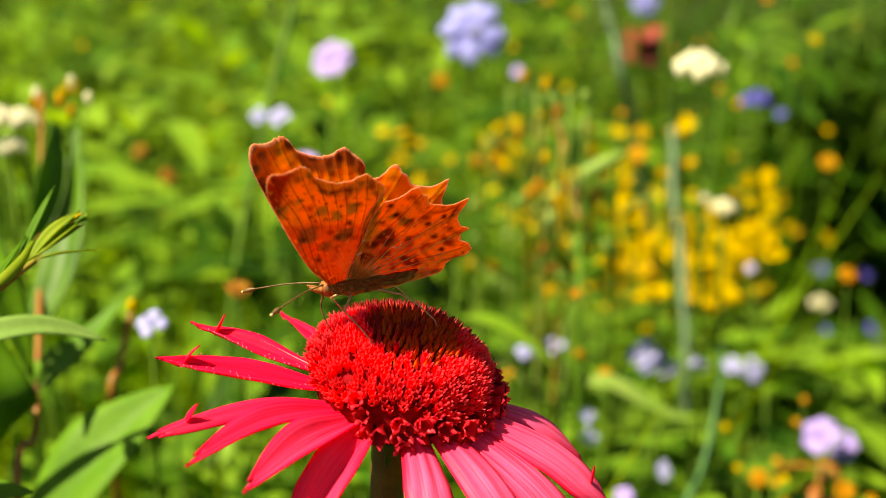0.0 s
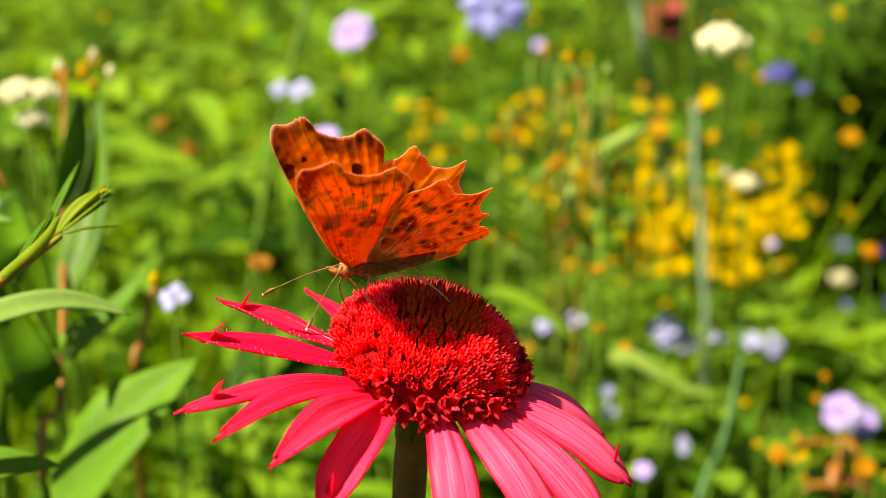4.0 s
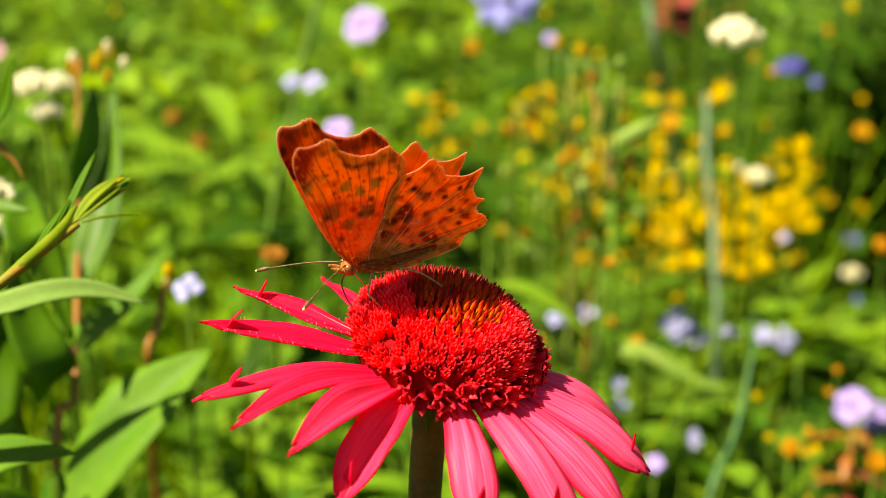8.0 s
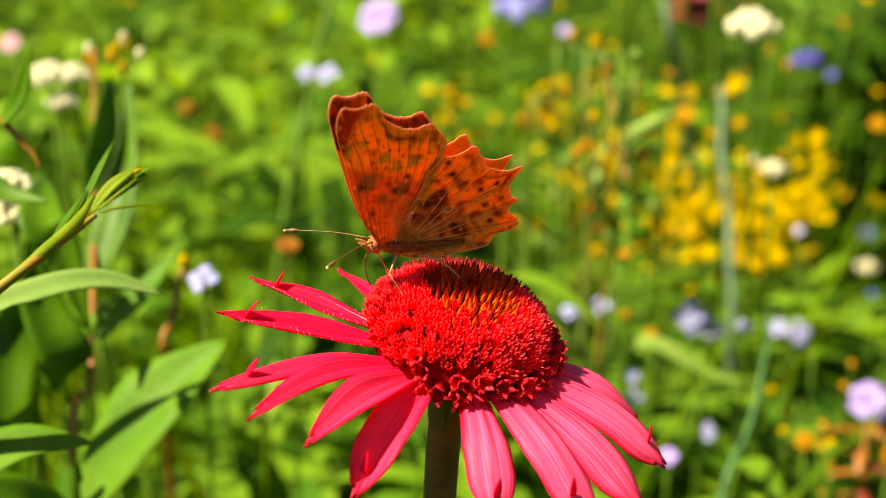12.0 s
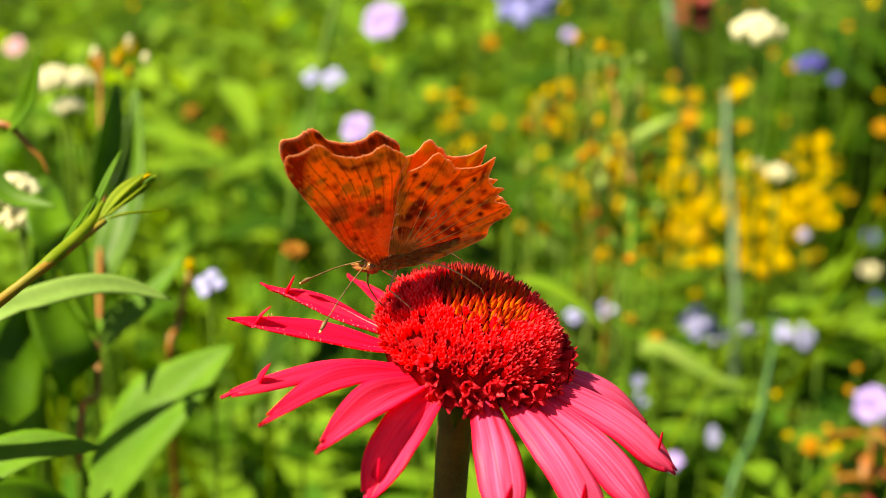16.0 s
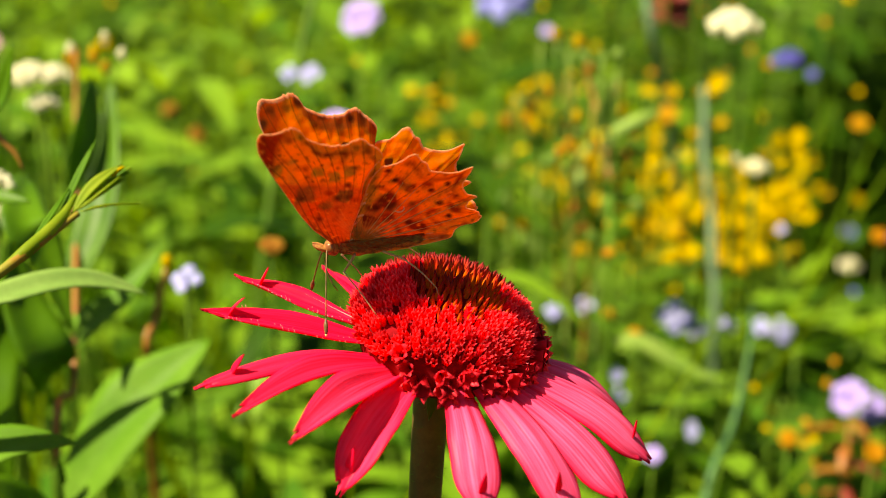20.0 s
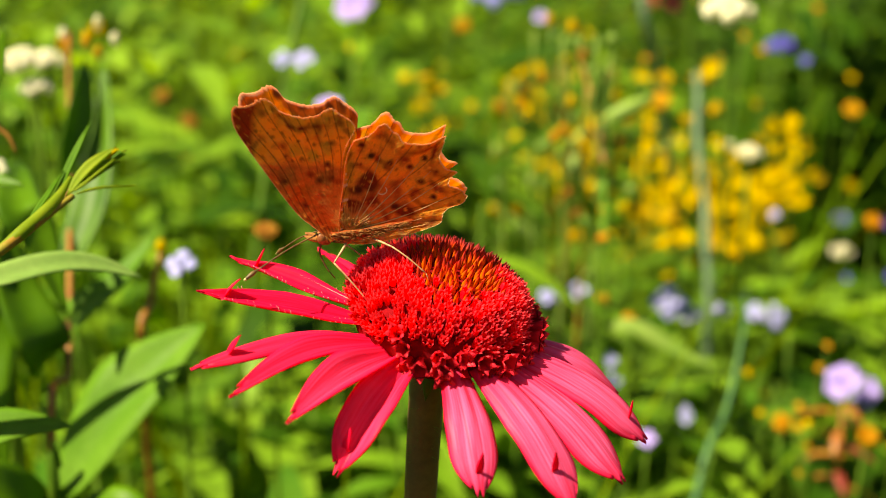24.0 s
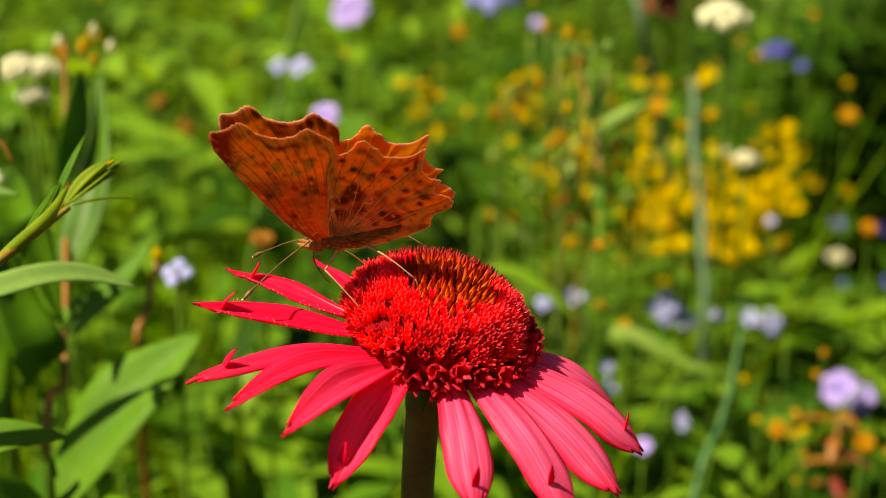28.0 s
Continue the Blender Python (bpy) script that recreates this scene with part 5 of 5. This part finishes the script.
    for i in range(420):
        x, y = q.uniform(-2.4, 2.4), q.uniform(-2.2, 4.4)
        if math.hypot(x, y + 0.1) < 0.55 or (y > 0 and abs(x) < 0.22 + 0.44 * y):
            continue
        for k in range(4):
            base = Vector((x + q.gauss(0, 0.05), y + q.gauss(0, 0.05), 0))
            tip = base + Vector((q.uniform(-0.06, 0.06), q.uniform(-0.06, 0.06), q.uniform(0.30, 0.50)))
            stems.append(tube([base, base.lerp(tip, 0.5), tip], (0.0018, 0.0014, 0.0008), 3, 3))
            for m in range(8):
                a, f = m * 2.4 + q.uniform(-0.5, 0.5), 0.2 + 0.1 * m
                d = Vector((math.cos(a), math.sin(a), q.uniform(-0.2, 0.9)))
                leaves.append(sheet(blade(base.lerp(tip, f), d, (-d.x * 0.5, -d.y * 0.5, 1), q.uniform(0.08, 0.15), q.uniform(0.018, 0.034), q.uniform(0.1, 0.6), 4, 0.25, 0.4)))
    lit = random.Random(52)                     # tall sunlit growth far off
    for lo, hi, near, far, high, low, count in ((0.25, 0.36, 1.25, 1.6, 0.10, 0.17, 14), (0.02, 0.20, 0.98, 1.25, 0.23, 0.34, 34)):
        for i in range(count):
            y = lit.uniform(near, far)
            x = lit.uniform(lo, hi) * (y + 0.18)
            tip = Vector((x, y, 0.69 - (y + 0.18) * lit.uniform(high, low)))
            base = Vector((x + lit.uniform(-0.05, 0.05), y, 0))
            stems.append(tube([base, base.lerp(tip, 0.5), tip], (0.0018, 0.0014, 0.0008), 5, 4))
            for m in range(7):
                a = m * 2.4 + lit.uniform(-0.5, 0.5)
                d = Vector((math.cos(a), math.sin(a), lit.uniform(0.1, 1.0)))
                leaves.append(sheet(blade(base.lerp(tip, 1 - 0.045 * m), d, (-d.x * 0.5 - 0.3, -d.y * 0.5 - 0.3, 1), lit.uniform(0.05, 0.11), lit.uniform(0.012, 0.026), lit.uniform(0.1, 0.5), 6, 0.25, 0.4)))
    for i in range(1500):
        y = 0.20 + 4.0 * r.random() ** 1.4
        half = 0.16 + 0.42 * y
        x = r.uniform(-half, half)
        if (y < 0.36 and x > -0.05) or (x > 0.16 * (0.5 + y) and r.random() < 0.97) or (x > 0.24 * (0.18 + y) and y < 1.1):
            continue
        d = Vector((r.uniform(-0.35, 0.35), r.uniform(-0.35, 0.35), 1))
        blades.append(sheet(blade((x, y, 0), d, (r.uniform(-1, 1), r.uniform(-1, 1), 0.2), r.uniform(0.30, 0.60) + 0.02 * y, r.uniform(0.003, 0.008), r.uniform(0.05, 0.5), 7, 0.2, 0.25)))
    for name, pieces, mat, lab in (("meadow_leaves", leaves, MEADOW, "dense bright green leaves of meadow plants"), ("shade_meadow_leaves", deep, SHADELEAF, "meadow leaves coloured deep green to stand for shade"), ("meadow_grass", blades, GRASS, "long yellow-green grass blades"), ("meadow_stems", stems, STEM, "thin green stems of meadow plants")):
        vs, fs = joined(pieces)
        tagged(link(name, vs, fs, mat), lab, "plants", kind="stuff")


meadow()


# ---- what moves ----
def motions():
    # seconds; place of the butterfly; its lean, pitch and heading; opening of the left and the right wings, sweep of the forewings
    rows = [
        (0.0, -0.0067, -0.0012, 0.6354, 3, 4, 199, 62, 91, 3),
        (0.5, -0.0053, -0.0014, 0.6360, 3, -7, 200, 56, 90, 5),
        (1.0, -0.0054, -0.0018, 0.6362, 4, -11, 202, 36, 78, 5),
        (1.5, -0.0065, -0.0021, 0.6355, 4, -6, 204, 38, 68, 4),
        (2.0, -0.0063, -0.0015, 0.6358, 1, -2, 204, 59, 80, 3),
        (2.5, -0.0055, -0.0012, 0.6365, -1, -9, 203, 51, 76, 3),
        (3.0, -0.0065, -0.0009, 0.6362, -3, -4, 202, 66, 86, 3),
        (3.5, -0.0072, -0.0009, 0.6354, -2, 1, 201, 65, 85, 3),
        (5.5, -0.0099, -0.0008, 0.6326, -2, 12, 208, 46, 89, 3),
        (6.0, -0.0109, -0.0006, 0.6322, -1, 19, 209, 67, 84, 4),
        (6.5, -0.0112, -0.0005, 0.6322, -4, 16, 206, 76, 89, 2),
        (7.0, -0.0112, -0.0008, 0.6322, -6, 13, 206, 76, 87, 1),
        (7.5, -0.0110, -0.0011, 0.6332, -9, 9, 205, 79, 89, 1),
        (8.0, -0.0101, -0.0014, 0.6336, -10, 6, 205, 81, 86, 1),
        (8.5, -0.0098, -0.0015, 0.6341, -11, 6, 205, 83, 88, 1),
        (9.0, -0.0098, -0.0016, 0.6339, -12, 10, 205, 83, 87, 1),
        (9.5, -0.0096, -0.0016, 0.6343, -13, 7, 205, 83, 85, 1),
        (10.0, -0.0094, -0.0016, 0.6345, -13, 4, 205, 86, 85, 1),
        (10.5, -0.0096, -0.0016, 0.6340, -13, 8, 205, 87, 84, 2),
        (11.0, -0.0086, -0.0015, 0.6351, -13, -1, 205, 89, 84, 2),
        (11.5, -0.0085, -0.0015, 0.6351, -13, -3, 204, 88, 87, 2),
        (12.0, -0.0085, -0.0015, 0.6350, -12, -4, 203, 87, 88, 2),
        (12.5, -0.0089, -0.0015, 0.6349, -11, -3, 203, 86, 88, 3),
        (14.5, -0.0104, -0.0018, 0.6338, -7, 11, 195, 79, 93, 2),
        (15.0, -0.0103, -0.0018, 0.6341, -5, 10, 193, 76, 92, 2),
        (15.5, -0.0104, -0.0017, 0.6342, -5, 8, 194, 77, 95, 2),
        (16.0, -0.0106, -0.0017, 0.6338, -4, 13, 194, 75, 96, 2),
        (16.5, -0.0109, -0.0019, 0.6329, -3, 21, 194, 73, 96, 3),
        (17.0, -0.0108, -0.0022, 0.6335, -1, 15, 193, 71, 97, 4),
        (17.5, -0.0110, -0.0023, 0.6350, 1, 6, 191, 56, 95, 3),
        (18.0, -0.0111, -0.0024, 0.6340, 3, 7, 191, 36, 97, 3),
        (18.5, -0.0120, -0.0027, 0.6339, 3, 8, 190, 34, 97, 3),
        (19.0, -0.0121, -0.0028, 0.6351, 2, 4, 188, 50, 94, 2),
        (19.5, -0.0123, -0.0029, 0.6349, 1, 4, 187, 46, 92, 2),
        (20.0, -0.0123, -0.0031, 0.6349, 0, 4, 188, 62, 93, 2),
        (20.5, -0.0123, -0.0030, 0.6349, -1, 4, 184, 57, 91, 1),
        (21.0, -0.0125, -0.0031, 0.6346, -2, 7, 183, 60, 89, 1),
        (21.5, -0.0123, -0.0030, 0.6338, -3, 9, 183, 71, 89, 2),
        (23.5, -0.0130, -0.0025, 0.6332, -5, 14, 179, 76, 91, 2),
        (24.0, -0.0131, -0.0023, 0.6335, -6, 10, 179, 84, 87, 1),
        (24.5, -0.0129, -0.0021, 0.6343, -6, 6, 177, 75, 90, 1),
        (25.0, -0.0131, -0.0019, 0.6349, -6, 4, 174, 70, 92, 0),
        (25.5, -0.0134, -0.0018, 0.6344, -4, 6, 174, 70, 86, 0),
        (26.0, -0.0141, -0.0018, 0.6338, -5, 12, 171, 77, 93, 0),
        (26.5, -0.0140, -0.0017, 0.6337, -6, 13, 175, 73, 90, 1),
        (27.0, -0.0139, -0.0017, 0.6339, -8, 12, 177, 77, 94, 1),
        (27.5, -0.0138, -0.0017, 0.6340, -8, 12, 176, 74, 92, 1),
        (28.0, -0.0138, -0.0017, 0.6343, -9, 13, 173, 76, 96, 1),
    ]
    walk(FLY, [(r[0], pose(*r[1:7])) for r in rows])
    # seconds; dip and spread of the left antenna, then of the right one
    feel = [(0, 5, 45, 11, 39), (1.5, 12, 46, 14, 33), (3, 29, 48, 32, 33), (6, 4, 50, 12, 30), (8, 2, 45, 14, 33), (11, -4, 45, 14, 36), (14.5, 10, 44, 18, 38), (17, 26, 42, 23, 39),
            (18.5, 8, 39, 8, 30), (20, 62, 78, 53, 69), (21.5, 58, 80, 45, 60), (23.6, 6, 42, 4, 30), (24, 10, 42, 30, 42), (25, 50, 84, 24, 33), (26, 38, 63, 66, 60), (28, 17, 45, 20, 24)]
    for s, k, antenna in ((1, 1, ANTENNAE[0]), (-1, 3, ANTENNAE[1])):
        walk(antenna, [(r[0], pose(0.0050, 0.0006 * s, 0.0006, 0, r[k], s * r[k + 1])) for r in feel])
    for s, fore, hind in WINGS:
        for w, swept in ((fore, -s), (hind, 0)):
            walk(w, [(r[0], pose(0, 0.0014 * s, 0.0007, (r[7] if s > 0 else -r[8])) @ pose(0, 0, 0, 0, 0, swept * r[9])) for r in rows])


motions()
